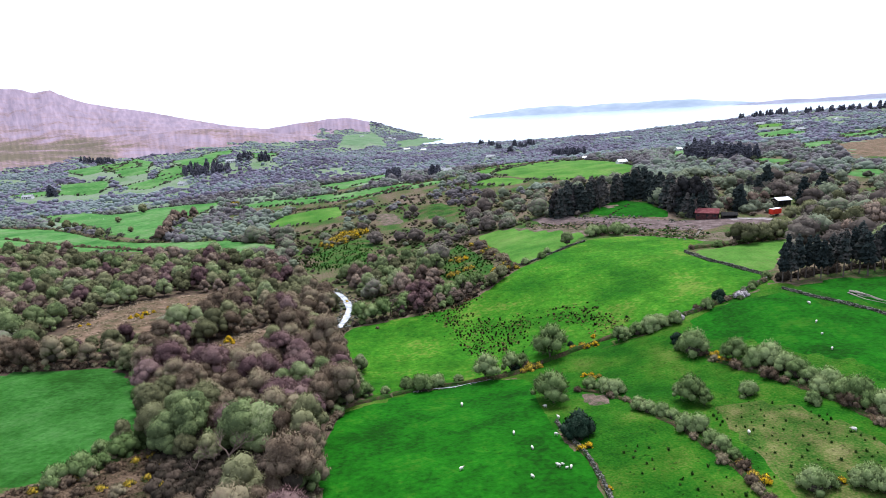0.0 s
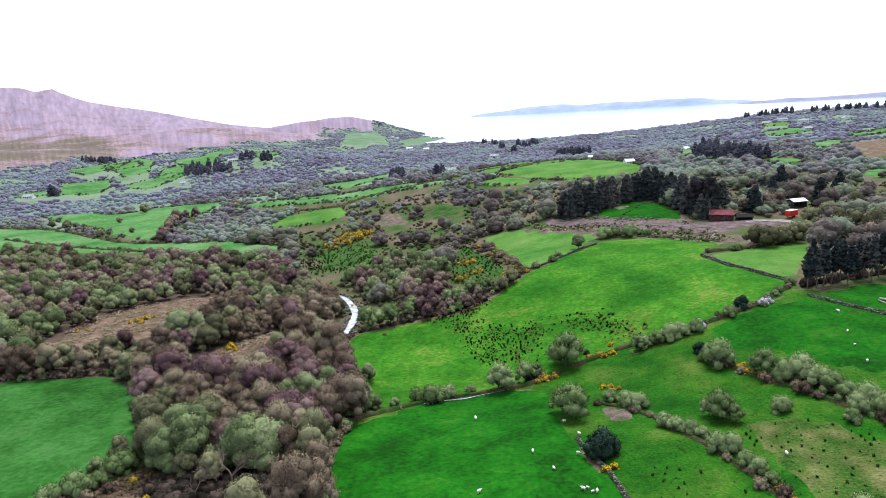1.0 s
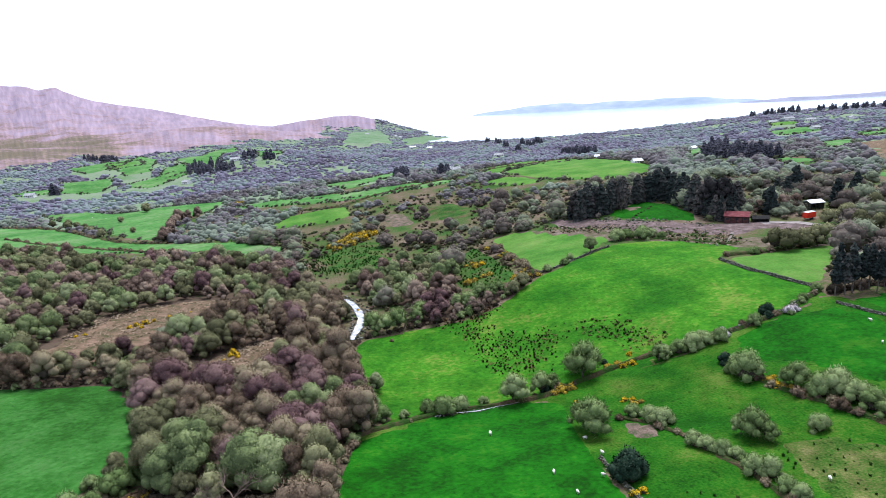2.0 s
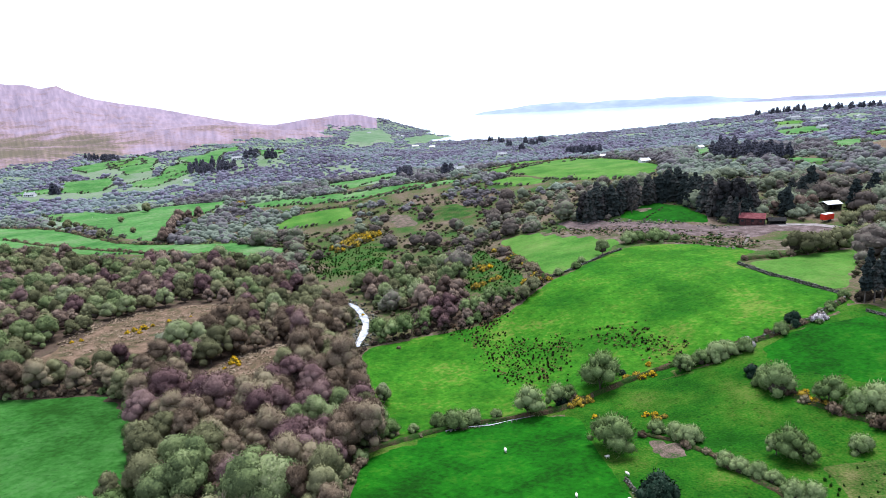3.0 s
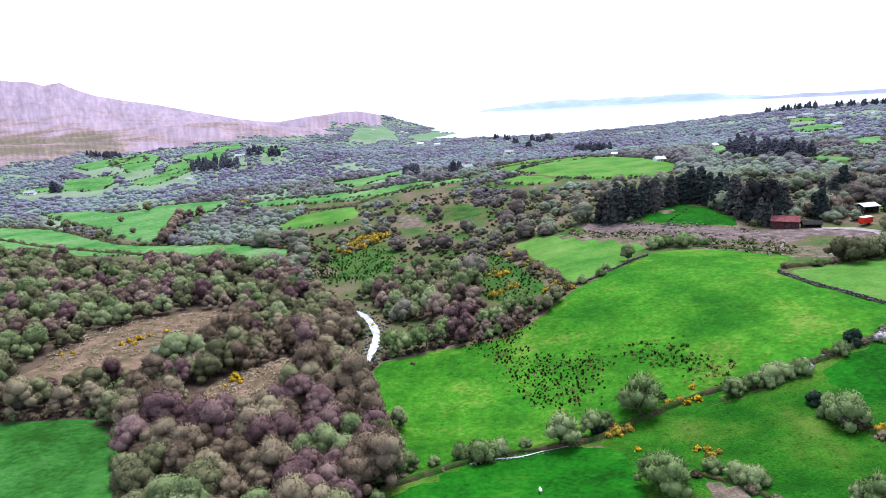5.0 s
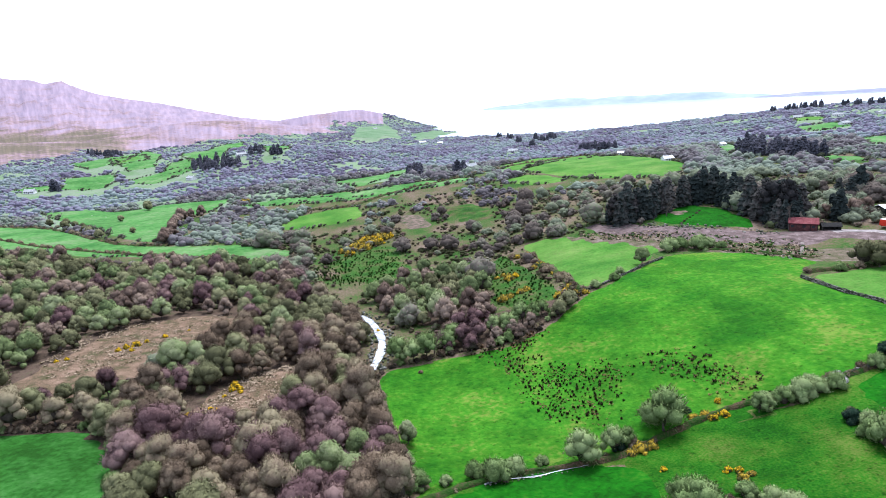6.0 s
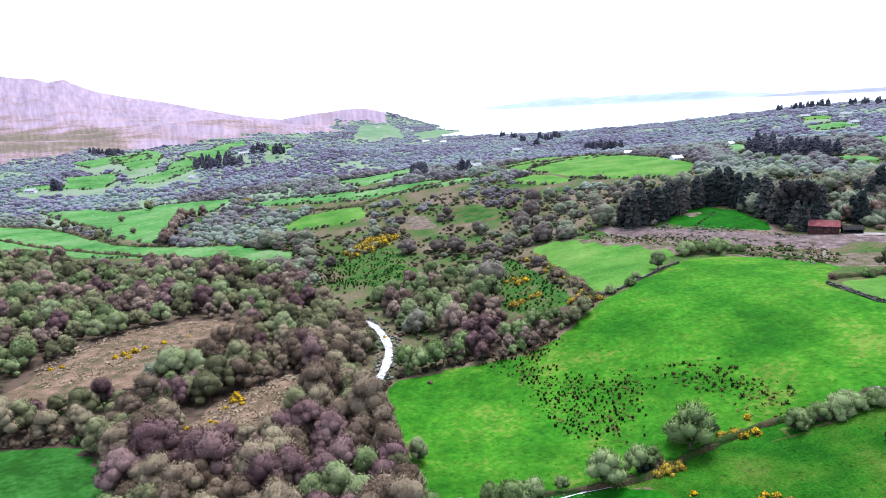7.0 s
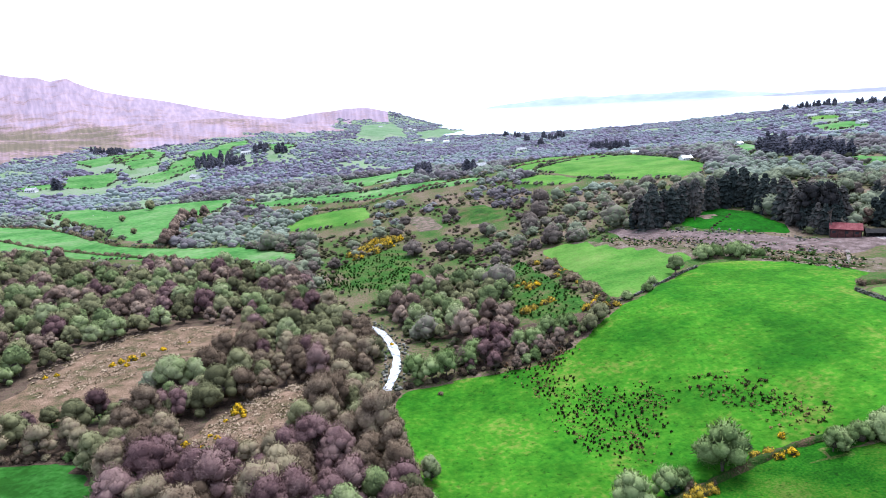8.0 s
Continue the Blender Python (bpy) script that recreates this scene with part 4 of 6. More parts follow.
RUST = [(56.7, 126.0, 1.0), (57.7, 122.8, 1.0), (58.7, 121.5, 0.8), (18.6, 142.8, 1.3), (20.8, 143.4, 1.0), (16.4, 142.2, 1.0), (33.0, 150.1, 1.0), (30.9, 150.4, 0.9), (42.6, 83.7, 0.8), (43.1, 80.4, 0.8), (-71.0, 95.8, 1.2), (-69.9, 97.2, 1.1), (-68.7, 98.7, 1.1), (-71.6, 94.3, 1.2), (30.7, 129.0, 0.9), (32.3, 129.5, 0.7)]
GLADE_GORSE = [(-72.1, 180.0, 1.0), (-71.5, 182.0, 1.2), (-69.4, 178.6, 0.8), (-73.2, 169.0, 0.7), (-71.3, 168.1, 0.7), (-76.8, 165.3, 0.9), (-76.6, 163.4, 0.6), (-73.1, 164.0, 0.6), (-72.7, 176.4, 0.6), (-116.6, 212.9, 1.2), (-114.6, 215.2, 1.3), (-117.8, 210.7, 1.0), (-113.5, 219.3, 1.0), (-110.0, 224.2, 1.0), (-132.0, 203.0, 0.8), (-129.9, 204.6, 0.8), (-113.7, 210.6, 1.0), (-105.4, 231.4, 0.6)]
SLOPE_GORSE = [(-76.7, 356.0, 1.6), (-71.9, 362.3, 2.0), (-68.3, 369.2, 2.2), (-64.1, 371.7, 2.2), (-59.9, 374.7, 2.2), (-55.5, 377.6, 2.0), (-72.5, 348.1, 1.5), (-65.2, 357.1, 1.8), (-60.4, 366.1, 2.0), (-198.6, 559.7, 2.0), (3.9, 253.4, 1.2), (-0.3, 259.2, 0.9), (-0.6, 229.0, 1.2), (5.8, 232.5, 1.0), (16.2, 220.3, 1.0), (18.7, 217.2, 1.0)]
SCRUB = [(-4.2, 237.0, 1.0), (10.7, 275.4, 1.0), (13.8, 261.8, 1.2), (16.9, 251.4, 1.2), (18.8, 237.2, 1.2), (20.7, 226.4, 1.2), (21.4, 218.8, 1.0), (24.0, 219.6, 0.9), (15.1, 251.9, 1.0), (7.9, 287.7, 1.2), (10.0, 287.4, 1.3), (-8.9, 231.7, 1.0), (-6.0, 225.3, 1.2), (-11.3, 219.6, 1.2), (-14.7, 216.8, 1.0), (-25.1, 187.1, 0.5)]
EDGE_TREES = [(-31.9, 196.7, 1.1), (-27.5, 194.7, 1.2), (-24.0, 196.0, 1.0), (-18.2, 200.1, 1.0), (-16.7, 202.8, 1.0), (-4.6, 205.2, 0.9), (-1.0, 204.1, 1.0), (3.2, 208.0, 1.0), (9.7, 211.0, 0.8), (7.2, 209.5, 0.8)]
LONE_TREES = [(46.2, 236.7, 0.75), (-292.7, 578.0, 1.3), (-284.9, 517.6, 0.9), (-327.8, 515.0, 0.8), (-313.5, 503.5, 0.8), (-295.0, 484.1, 0.8), (-281.8, 469.3, 0.7), (-241.8, 454.1, 0.6)]
BANK_BUSHES = [(59.8, 249.8, 1.3), (63.9, 251.0, 1.1), (69.4, 249.1, 1.4), (73.3, 249.6, 1.1), (76.1, 246.1, 0.8), (27.8, 222.1, 0.8), (34.4, 225.8, 0.7), (37.3, 230.0, 0.7)]
FARM_TREES = [(102.5, 213.0, 1.2), (104.7, 209.1, 1.3), (111.0, 212.0, 1.3), (116.7, 213.2, 1.2), (125.9, 222.6, 1.0), (140.6, 247.3, 1.2), (148.7, 249.3, 1.4), (142.1, 230.6, 1.2), (143.6, 222.7, 1.2), (145.5, 215.9, 1.4), (152.2, 216.9, 1.5), (161.3, 224.2, 1.5), (137.4, 273.9, 1.2), (144.6, 277.8, 1.0), (128.6, 277.0, 0.9), (131.9, 224.0, 1.1), (132.1, 210.5, 1.2), (135.7, 195.4, 1.2), (135.0, 185.3, 1.2), (134.2, 201.5, 1.0), (168.6, 279.3, 1.3), (167.9, 261.5, 1.3)]
BELT = [(52.9, 304.2), (55.2, 298.0), (59.0, 298.8), (62.9, 300.0), (66.2, 299.5), (70.0, 301.3), (75.9, 304.9), (86.0, 312.5), (89.8, 315.6), (93.2, 315.4), (97.2, 316.8), (100.2, 315.0), (101.3, 307.6), (102.4, 300.6), (104.6, 297.3), (104.3, 288.7), (104.6, 280.7), (105.0, 274.8), (106.2, 269.9), (108.6, 268.3), (111.7, 268.5), (115.4, 271.3), (59.4, 307.9), (105.7, 326.8), (100.8, 330.5), (108.1, 311.7), (109.5, 299.3), (110.6, 287.4), (113.6, 281.4)]
PINE_SPOTS = [(54.0, 300.5), (60.5, 299.0), (64.5, 303.0), (106.5, 275.5), (111.0, 272.0), (109.0, 279.0), (114.5, 275.0)]
COPSE = [(89.8, 159.9), (92.0, 159.7), (94.4, 160.6), (97.0, 161.7), (99.4, 161.9), (99.8, 159.4), (103.2, 161.8), (105.9, 162.4), (105.5, 158.8), (110.2, 163.0), (110.6, 160.2), (111.2, 157.6), (115.1, 160.6), (117.4, 160.8), (117.7, 157.4), (122.8, 160.3), (124.0, 157.8), (94.2, 165.0), (107.2, 167.0), (114.5, 166.1), (119.8, 164.8)]
FARM_CONIFERS = [(155.4, 313.5), (156.5, 306.9), (162.4, 310.2), (132.0, 278.7), (131.6, 273.4), (163.2, 278.9), (178.6, 290.8)]
DISTANT_CONIFERS = [(-358.3, 841.6), (-346.1, 834.4), (-336.6, 834.0), (-326.8, 833.0), (-318.6, 836.6), (-309.4, 837.3), (-302.3, 839.7), (-363.8, 866.1), (-351.4, 865.3), (-338.0, 862.1), (-326.1, 862.7), (147.3, 818.2), (152.2, 804.5), (159.3, 803.0), (160.7, 774.1), (166.6, 768.7), (171.3, 758.3), (-56.3, 602.5), (-46.9, 589.3), (-13.7, 575.9), (-8.2, 563.0), (192.7, 473.6), (196.2, 468.5), (200.1, 464.6), (202.2, 455.8), (205.7, 451.6), (209.7, 448.5), (212.2, 441.8), (216.3, 439.3)]
DISTANT_CONIFERS_B = [(-624.3, 1078.1), (-612.5, 1077.8), (-602.1, 1080.7), (-630.4, 1071.5), (-601.6, 1100.0), (-479.7, 733.0), (-472.1, 731.9), (-298.7, 892.2), (-286.4, 892.8), (-265.1, 875.8), (-256.1, 872.8), (21.3, 1832.6), (71.1, 1823.8), (80.9, 1418.6), (99.0, 1316.3), (105.3, 1029.2), (95.8, 1138.3), (45.3, 1795.0), (127.0, 1137.2), (143.0, 1140.4), (165.6, 1189.7), (205.1, 512.5), (211.6, 511.1)]
SHEEP_SPOTS = [(0.6, 124.4), (10.0, 104.2), (12.5, 97.1), (17.5, 101.4), (-0.2, 91.8), (11.1, 86.9), (15.8, 89.8), (17.7, 88.8), (17.9, 116.4), (17.0, 88.8), (19.3, 109.1), (86.9, 142.3), (82.6, 132.1), (80.1, 125.7), (77.8, 118.4), (48.1, 92.3), (48.3, 77.1), (63.1, 88.8), (87.0, 143.0), (16.5, 90.1), (-335.4, 562.5), (-314.0, 546.9)]
RUSH_A = [(-12.8, 196.9), (-1.1, 197.4), (7.6, 203.2), (9.6, 194.5), (3.9, 185.3), (9.5, 181.0), (25.7, 177.4), (22.3, 170.7), (17.1, 164.7), (14.7, 155.1), (8.2, 155.6), (3.6, 163.6), (0.0, 173.2), (-3.3, 185.1)]
RUSH_B = [(29.9, 177.6), (43.2, 172.0), (43.4, 163.6), (48.1, 158.9), (44.5, 153.4), (38.4, 157.4), (36.4, 164.2), (30.4, 171.0)]
RIVER = [(-79.4, 281.8), (-73.3, 275.4), (-64.0, 262.0), (-54.0, 246.0), (-49.0, 240.2), (-45.3, 234.3), (-41.8, 225.4), (-39.3, 217.3), (-37.9, 210.6), (-37.3, 203.6), (-37.7, 198.0), (-38.6, 191.0)]
BANK_LINE = [(-27.1, 127.5), (-21.5, 131.3), (-15.3, 135.8), (-8.5, 139.0), (-1.5, 140.8), (7.0, 141.2), (13.5, 142.1), (21.9, 145.6), (29.8, 148.7), (37.6, 150.7), (43.6, 151.0), (50.9, 150.8), (58.3, 151.0), (66.3, 152.8), (74.8, 155.2), (88.1, 163.9)]
WALL_LINE = [(81.1, 205.9), (82.2, 191.0), (85.4, 178.3), (88.7, 166.7)]
WALL_LOW = [(87.1, 154.7), (89.6, 147.5), (93.1, 141.8), (95.9, 135.7), (99.3, 127.8)]
WALL_EDGE = [(23.8, 221.2), (30.1, 223.2), (37.4, 228.4), (44.9, 233.6), (54.2, 240.5)]
WALL_LANE = [(18.7, 107.8), (19.4, 100.2), (20.8, 95.0), (21.3, 90.8), (21.5, 85.1), (21.5, 79.2), (21.2, 73.7)]
BANK_LANE = [(27.2, 123.7), (30.9, 118.9), (33.9, 113.0), (36.5, 103.8), (38.9, 96.4), (40.6, 89.2), (41.9, 82.3), (42.2, 76.9), (41.5, 70.5)]
BANK_HEDGE = [(53.7, 138.7), (55.5, 126.7), (58.2, 119.2), (61.4, 113.9), (64.8, 106.1), (67.5, 98.8), (69.0, 89.9), (69.8, 84.8)]
BANK_WEST = [(-72.9, 94.0), (-69.4, 98.1), (-66.4, 104.0), (-63.6, 111.9)]
BANK_TOP = [(14.5, 289.2), (19.2, 246.2), (23.6, 219.7)]
BANK_NORTH = [(58.8, 250.3), (70.9, 247.2), (84.4, 239.0), (95.8, 225.7)]
BANK_FARM = [(85.5, 210.6), (100.4, 210.7), (122.0, 217.3), (132.2, 220.9)]
DITCHES = [(-386.5, 521.0), (-339.4, 505.9), (-295.0, 471.1), (-265.3, 442.5), (-227.7, 412.5), (-193.0, 402.3)]
STRIP_EDGE = [(-188.7, 460.8), (-168.8, 460.3), (-147.4, 482.1), (-122.2, 479.7), (-89.3, 477.2), (-67.8, 504.4), (-43.0, 518.9), (-12.3, 536.5), (21.5, 569.4), (55.8, 614.7), (127.6, 707.8)]
HILL_HEDGE = [(38.7, 540.0), (86.9, 672.2), (136.9, 706.6), (144.0, 538.9), (145.5, 466.9)]
HOUSES = [(141.6, 495.6), (147.1, 638.1), (-312.5, 891.1), (-0.2, 622.0), (-8.8, 621.4), (-147.3, 1811.4), (-83.9, 1345.1), (-45.6, 1303.5), (-252.5, 1886.5), (532.0, 1001.0), (540.0, 954.1), (594.8, 942.7), (476.1, 833.0), (1002.4, 2434.1), (236.3, 626.6), (-499.8, 721.9), (-338.0, 779.5), (-163.5, 1848.1), (67.1, 924.7), (502.4, 990.2)]
BARN = [(113.5, 262.5)]
TRAILER = [(139.9, 258.6)]
SHED = [(153.1, 272.7)]
HUT = [(121.1, 260.4)]
ROAD = [(115.7, 256.5), (125.0, 258.2), (133.1, 255.1), (137.1, 247.1), (134.0, 231.5), (128.5, 212.9), (122.4, 191.6)]
FOOTPATH = [(107.2, 257.0), (103.3, 246.0), (97.3, 235.2), (91.5, 227.7)]
LOG = [(99.3, 146.1), (101.5, 138.2)]
WILLOWS = [(-56.2, 106.5, 1.1), (-52.7, 107.4, 1.15), (-58.7, 117.5, 1.1), (-42.3, 106.2, 1.1), (-38.8, 107.1, 1.15), (-36.1, 108.1, 0.9), (-44.2, 115.4, 1.0), (-55.0, 115.6, 1.0), (-35.6, 86.2, 1.0), (-27.9, 86.7, 0.9), (-25.3, 87.3, 0.8), (-42.1, 136.3, 0.9), (-76.0, 149.0, 0.8), (-25.9, 153.3, 0.6)]
WOOD_EDGE = [(-32.7, 157.3, 1.0), (-28.8, 144.9, 1.0), (-28.0, 136.5, 0.9), (-36.6, 170.5, 1.0), (-39.4, 180.9, 0.9), (-90.2, 156.4, 1.0), (-95.1, 161.2, 0.9), (-87.6, 154.3, 0.8), (-89.7, 163.2, 0.9), (-28.1, 95.1, 1.1), (-31.4, 102.2, 0.9), (-70.8, 107.9, 0.8), (-68.1, 111.3, 0.8), (-65.9, 112.5, 0.9)]
PURPLES = [(-53.2, 157.8, 1.0), (-49.1, 160.1, 1.1), (-43.8, 157.9, 1.0), (-46.6, 140.2, 1.0), (-41.0, 140.3, 1.0), (-49.8, 136.9, 1.0), (-38.5, 144.6, 1.0), (-84.4, 179.5, 0.8), (-83.3, 185.5, 0.8), (-87.3, 178.2, 0.8), (-62.4, 210.6, 0.9), (-75.3, 212.2, 0.8)]
HOLLOW = [(-86.3, 321.1), (-69.5, 347.2), (-53.6, 358.4), (-39.1, 315.1), (-45.9, 282.9), (-64.9, 288.7), (-81.5, 300.6)]
STEEP = [(-3.8, 280.5), (5.3, 295.4), (14.0, 245.0), (17.9, 220.7), (5.9, 215.9), (-5.6, 229.6)]
TUSSOCKS = [(27.4, 94.2), (35.3, 89.6), (41.8, 77.0), (41.0, 69.4), (28.3, 70.9), (25.5, 81.4)]
PASTURE_TUFTS = [(46.2, 103.4), (54.4, 104.2), (62.4, 96.8), (64.7, 84.8), (58.8, 76.2), (49.0, 76.9), (43.9, 80.3), (43.9, 90.3)]
MEADOW_ROW = [(-338.2, 514.2), (-307.2, 490.4), (-272.7, 458.0), (-250.3, 433.3)]
MEADOW_ROW_B = [(-335.3, 453.6), (-288.0, 420.1), (-231.6, 392.2), (-179.6, 373.7), (-137.7, 361.9)]
MEADOW_ROW_C = [(-195.8, 408.3), (-205.9, 439.4), (-222.1, 477.4), (-223.2, 493.9), (-215.4, 506.2)]
WHITE_BUSHES = [(57.9, 150.0, 0.8), (56.1, 149.7, 0.6), (75.4, 154.0, 0.8), (77.2, 154.7, 0.6)]
DEAD_SPOTS = [(-41.9, 97.4, 0.95), (-44.6, 99.2, 0.8), (-47.2, 95.4, 0.7), (-22.0, 197.8, 0.9)]
ASH_SPOTS = [(150.3, 214.7, 0.95), (108.7, 264.7, 1.0), (140.6, 211.5, 0.8), (137.4, 233.6, 0.8), (74.7, 297.7, 0.8), (-0.8, 496.7, 0.8)]
LOW_SCRUB = [(-74.4, 93.3, 0.8), (-69.5, 94.9, 0.9), (-66.9, 97.3, 0.9), (-64.1, 99.7, 0.8), (-61.4, 102.6, 0.9), (-58.9, 104.1, 1.0), (-62.4, 93.0, 0.8), (-58.1, 94.3, 0.9), (-56.1, 96.1, 1.0), (-58.5, 91.3, 0.8), (-65.3, 91.4, 0.7), (-54.9, 99.0, 1.1), (-51.3, 92.4, 1.1), (-70.3, 91.6, 0.8)]
FERN_C = [(-80.1, 93.2), (-72.6, 95.1), (-68.3, 98.0), (-61.2, 107.1), (-51.8, 95.7), (-46.5, 81.9), (-72.9, 83.2)]
SKYLINE_CONIFERS = [(593.9, 1193.8), (601.7, 1177.5), (613.8, 1176.3), (639.9, 1193.5), (651.3, 1186.8), (670.4, 1150.2), (680.5, 1132.5), (690.6, 1115.8), (721.9, 1133.5), (732.6, 1126.6), (740.7, 1113.0), (752.7, 1104.2), (775.7, 1114.5), (791.2, 1116.7), (512.1, 2136.5), (535.5, 2136.9), (1048.9, 2547.7), (582.2, 1225.8)]
EDGE_WEST = [(-126.9, 157.2), (-112.0, 158.6), (-96.8, 159.8), (-86.8, 154.2), (-73.3, 130.2), (-65.3, 116.4)]
EDGE_RIVER = [(-37, 186), (-33, 193), (-20, 196.5), (-6, 198), (7, 202), (17, 213), (22, 219)]
FRONT_TREES = [(-35.1, 85.6, 0.95), (-31.8, 83.6, 0.8), (-28.8, 85.1, 0.95), (-29.3, 95.5, 0.85), (-27.4, 90.6, 0.8), (-46.5, 101.0, 0.7), (-52.0, 103.5, 0.7), (-30.0, 101.5, 0.75), (-30.0, 108.6, 0.85)]
EDGE_SHEEP = [(-26.7, 124.5), (-28.3, 110.0), (-26.5, 97.1), (-24.1, 86.4)]
EDGE_MEADOW = [(-37.0, 178.6), (-32.8, 163.7), (-29.5, 151.1), (-23.6, 136.4)]
FERN_A = [(-136.0, 200.0), (-137.3, 229.1), (-129.0, 243.5), (-97.3, 250.7), (-93.8, 241.2), (-103.8, 215.0), (-109.0, 195.2), (-124.5, 188.1)]
FERN_B = [(-75.5, 162.9), (-76.1, 178.7), (-72.1, 189.4), (-55.2, 200.9), (-55.6, 189.9), (-61.4, 172.9), (-66.6, 160.6)]
RUBBLE_A = [(48.3, 308.1), (66.6, 293.6), (82.7, 279.9), (96.9, 267.5), (107.7, 259.4), (104.9, 254.6), (90.4, 262.3), (71.1, 276.8), (50.0, 297.3)]
RUBBLE_B = [(37.0, 299.7), (53.8, 287.6), (76.9, 266.4), (102.1, 249.8), (102.0, 228.0), (90.3, 224.4), (69.4, 249.1), (57.1, 265.8), (40.3, 285.2)]
FRONT_DARK = [(-59.0, 105.5, 1.0), (-56.3, 105.2, 1.0), (-53.5, 105.0, 1.0), (-50.9, 104.8, 1.0), (-48.2, 104.8, 1.0), (-45.6, 104.8, 1.0), (-43.0, 104.7, 1.0), (-40.4, 104.5, 1.0), (-37.6, 104.1, 1.0), (-34.9, 103.7, 1.0), (-56.2, 102.0, 1.0), (-53.5, 101.8, 1.0), (-50.9, 101.5, 1.0), (-48.3, 101.4, 1.0), (-45.7, 101.3, 1.0), (-43.2, 101.1, 1.0), (-40.6, 100.9, 1.0), (-37.9, 100.6, 1.0), (-35.3, 100.2, 1.0), (-32.7, 99.8, 1.0), (-55.9, 98.9, 1.0), (-53.3, 98.6, 1.0), (-50.7, 98.4, 1.0), (-48.1, 98.2, 1.0), (-45.6, 98.0, 1.0), (-43.1, 97.9, 1.0), (-40.6, 97.7, 1.0), (-38.1, 97.5, 1.0), (-35.5, 97.1, 1.0), (-33.0, 96.7, 1.0), (-53.2, 95.6, 1.0), (-50.7, 95.4, 1.0), (-48.2, 95.2, 1.0), (-45.8, 95.1, 1.0), (-43.4, 95.0, 1.0), (-40.9, 94.8, 1.0), (-38.5, 94.6, 1.0), (-35.9, 94.2, 1.0), (-33.4, 93.8, 1.0), (-30.9, 93.3, 1.0), (-53.0, 92.8, 1.0), (-50.6, 92.7, 1.0), (-48.2, 92.5, 1.0), (-45.8, 92.4, 1.0), (-43.4, 92.3, 1.0), (-41.0, 92.1, 1.0), (-38.6, 91.8, 1.0), (-36.1, 91.4, 1.0), (-33.7, 90.9, 1.0), (-31.2, 90.4, 1.0), (-50.7, 90.1, 1.0), (-48.3, 90.0, 1.0), (-46.0, 89.8, 1.0), (-43.6, 89.6, 1.0), (-41.3, 89.4, 1.0), (-38.9, 89.1, 1.0), (-36.5, 88.8, 1.0), (-34.1, 88.3, 1.0), (-31.7, 87.9, 1.0), (-29.4, 87.5, 1.0)]
DARK_EDGE = [(-61.2, 107.1), (-54.6, 109.2), (-43.4, 106.2), (-33.5, 102.0), (-29.1, 87.7), (-29.9, 82.4), (-52.3, 84.7)]

for outline in (WOOD1, WOOD2, WOOD3, WOOD4, WOOD5, WOOD6):
    field("wood_floor", outline, LITTER, "dark brown leaf litter under the riverside trees", 8, -0.12, False)

# the river bed stays free of trees, wider toward the camera where water should show
for rx, ry in resample(RIVER, 3.0):
    OPEN.append(np.array([(rx - (4 if ry < 232 else 2), ry - (5 if ry < 232 else 1)), (rx + 4, ry - (5 if ry < 232 else 1)), (rx + 4, ry + 2), (rx - 2, ry + 2)]))
# wood trees are left out here, dark bushes make the shadowed edge instead
OPEN.append(np.array([(q[0], q[1]) for q in DARK_EDGE]))
wood(WOOD1, 4.2, [("olive", 4), ("alder", 5), ("purple", 4), ("willow", 2)], "trees of the riverside wood", NEAR, 0.9)
OPEN.pop()
wood(WOOD2, 4.8, [("willow", 2), ("olive", 3), ("alder", 4), ("purple", 2)], "trees of the riverside wood", NEAR, 0.85)
wood(WOOD3, 4.8, [("willow", 2), ("alder", 4), ("olive", 3), ("purple", 2)], "trees along the west field", NEAR, 0.8)
wood(WOOD4, 5.0, [("alder", 5), ("purple", 1), ("olive", 4), ("willow", 4), ("olive", 2)], "trees of the valley wood", MID, 0.95)
wood(WOOD5, 4.8, [("olive", 5), ("willow", 3), ("alder", 3), ("purple", 1)], "trees beside the river bend", MID, 0.85)
wood(WOOD6, 4.6, [("alder", 5), ("purple", 2), ("olive", 3)], "trees along the meadow edge", MID, 0.65)



def hedge(line, gap, kinds, size, group, chance=1.0):
    """Bushes along a field boundary."""
    for x, y in resample(line, gap):
        if rng.uniform() < chance:
            plant(kinds, x + rng.uniform(-0.3, 0.3) * gap, y + rng.uniform(-0.3, 0.3) * gap, size * rng.uniform(0.6, 1.35), 1.0, group)


def spots(rows, kinds, group="", scale=1.0):
    for x, y, s in rows:
        plant(kinds, x, y, s * scale, 1.0, group)


spots(WILLOWS, NEAR["willow"], "willows in the riverside wood", 0.88)
spots(WOOD_EDGE, NEAR["olive"] + BUSHES[:1], "sallows along the wood edge", 0.8)
spots(PURPLES, NEAR["purple"], "purple birches in the riverside wood", 1.0)
spots(SILVERS, BUSHES, "bushes along the field banks")
spots(SILVERS_B, BUSHES, "bushes along the field banks", 0.82)
spots(BARES, BARE, "thorn trees along the field banks", 1.0)
spots(HEDGE_TREES, BUSHES, "trees of the thick hedge", 1.15)
spots(WHITE_BUSHES, BLOSSOMS, "blossoming blackthorns")
spots(DEAD_SPOTS, DEAD, "dead trees in the wood")
spots(ASH_SPOTS, LEAFLESS, "leafless ash trees")
spots(LOW_SCRUB, THORNS + DULLS, "low bushes on the bracken bank")
spots(FRONT_TREES, NEAR["olive"] + BUSHES, "sallows at the front of the wood")
spots(DARK_BUSHES, HOLLIES, "dark evergreen bushes")
spots(FRONT_DARK, UNDERS, "brambles under the wood edge")
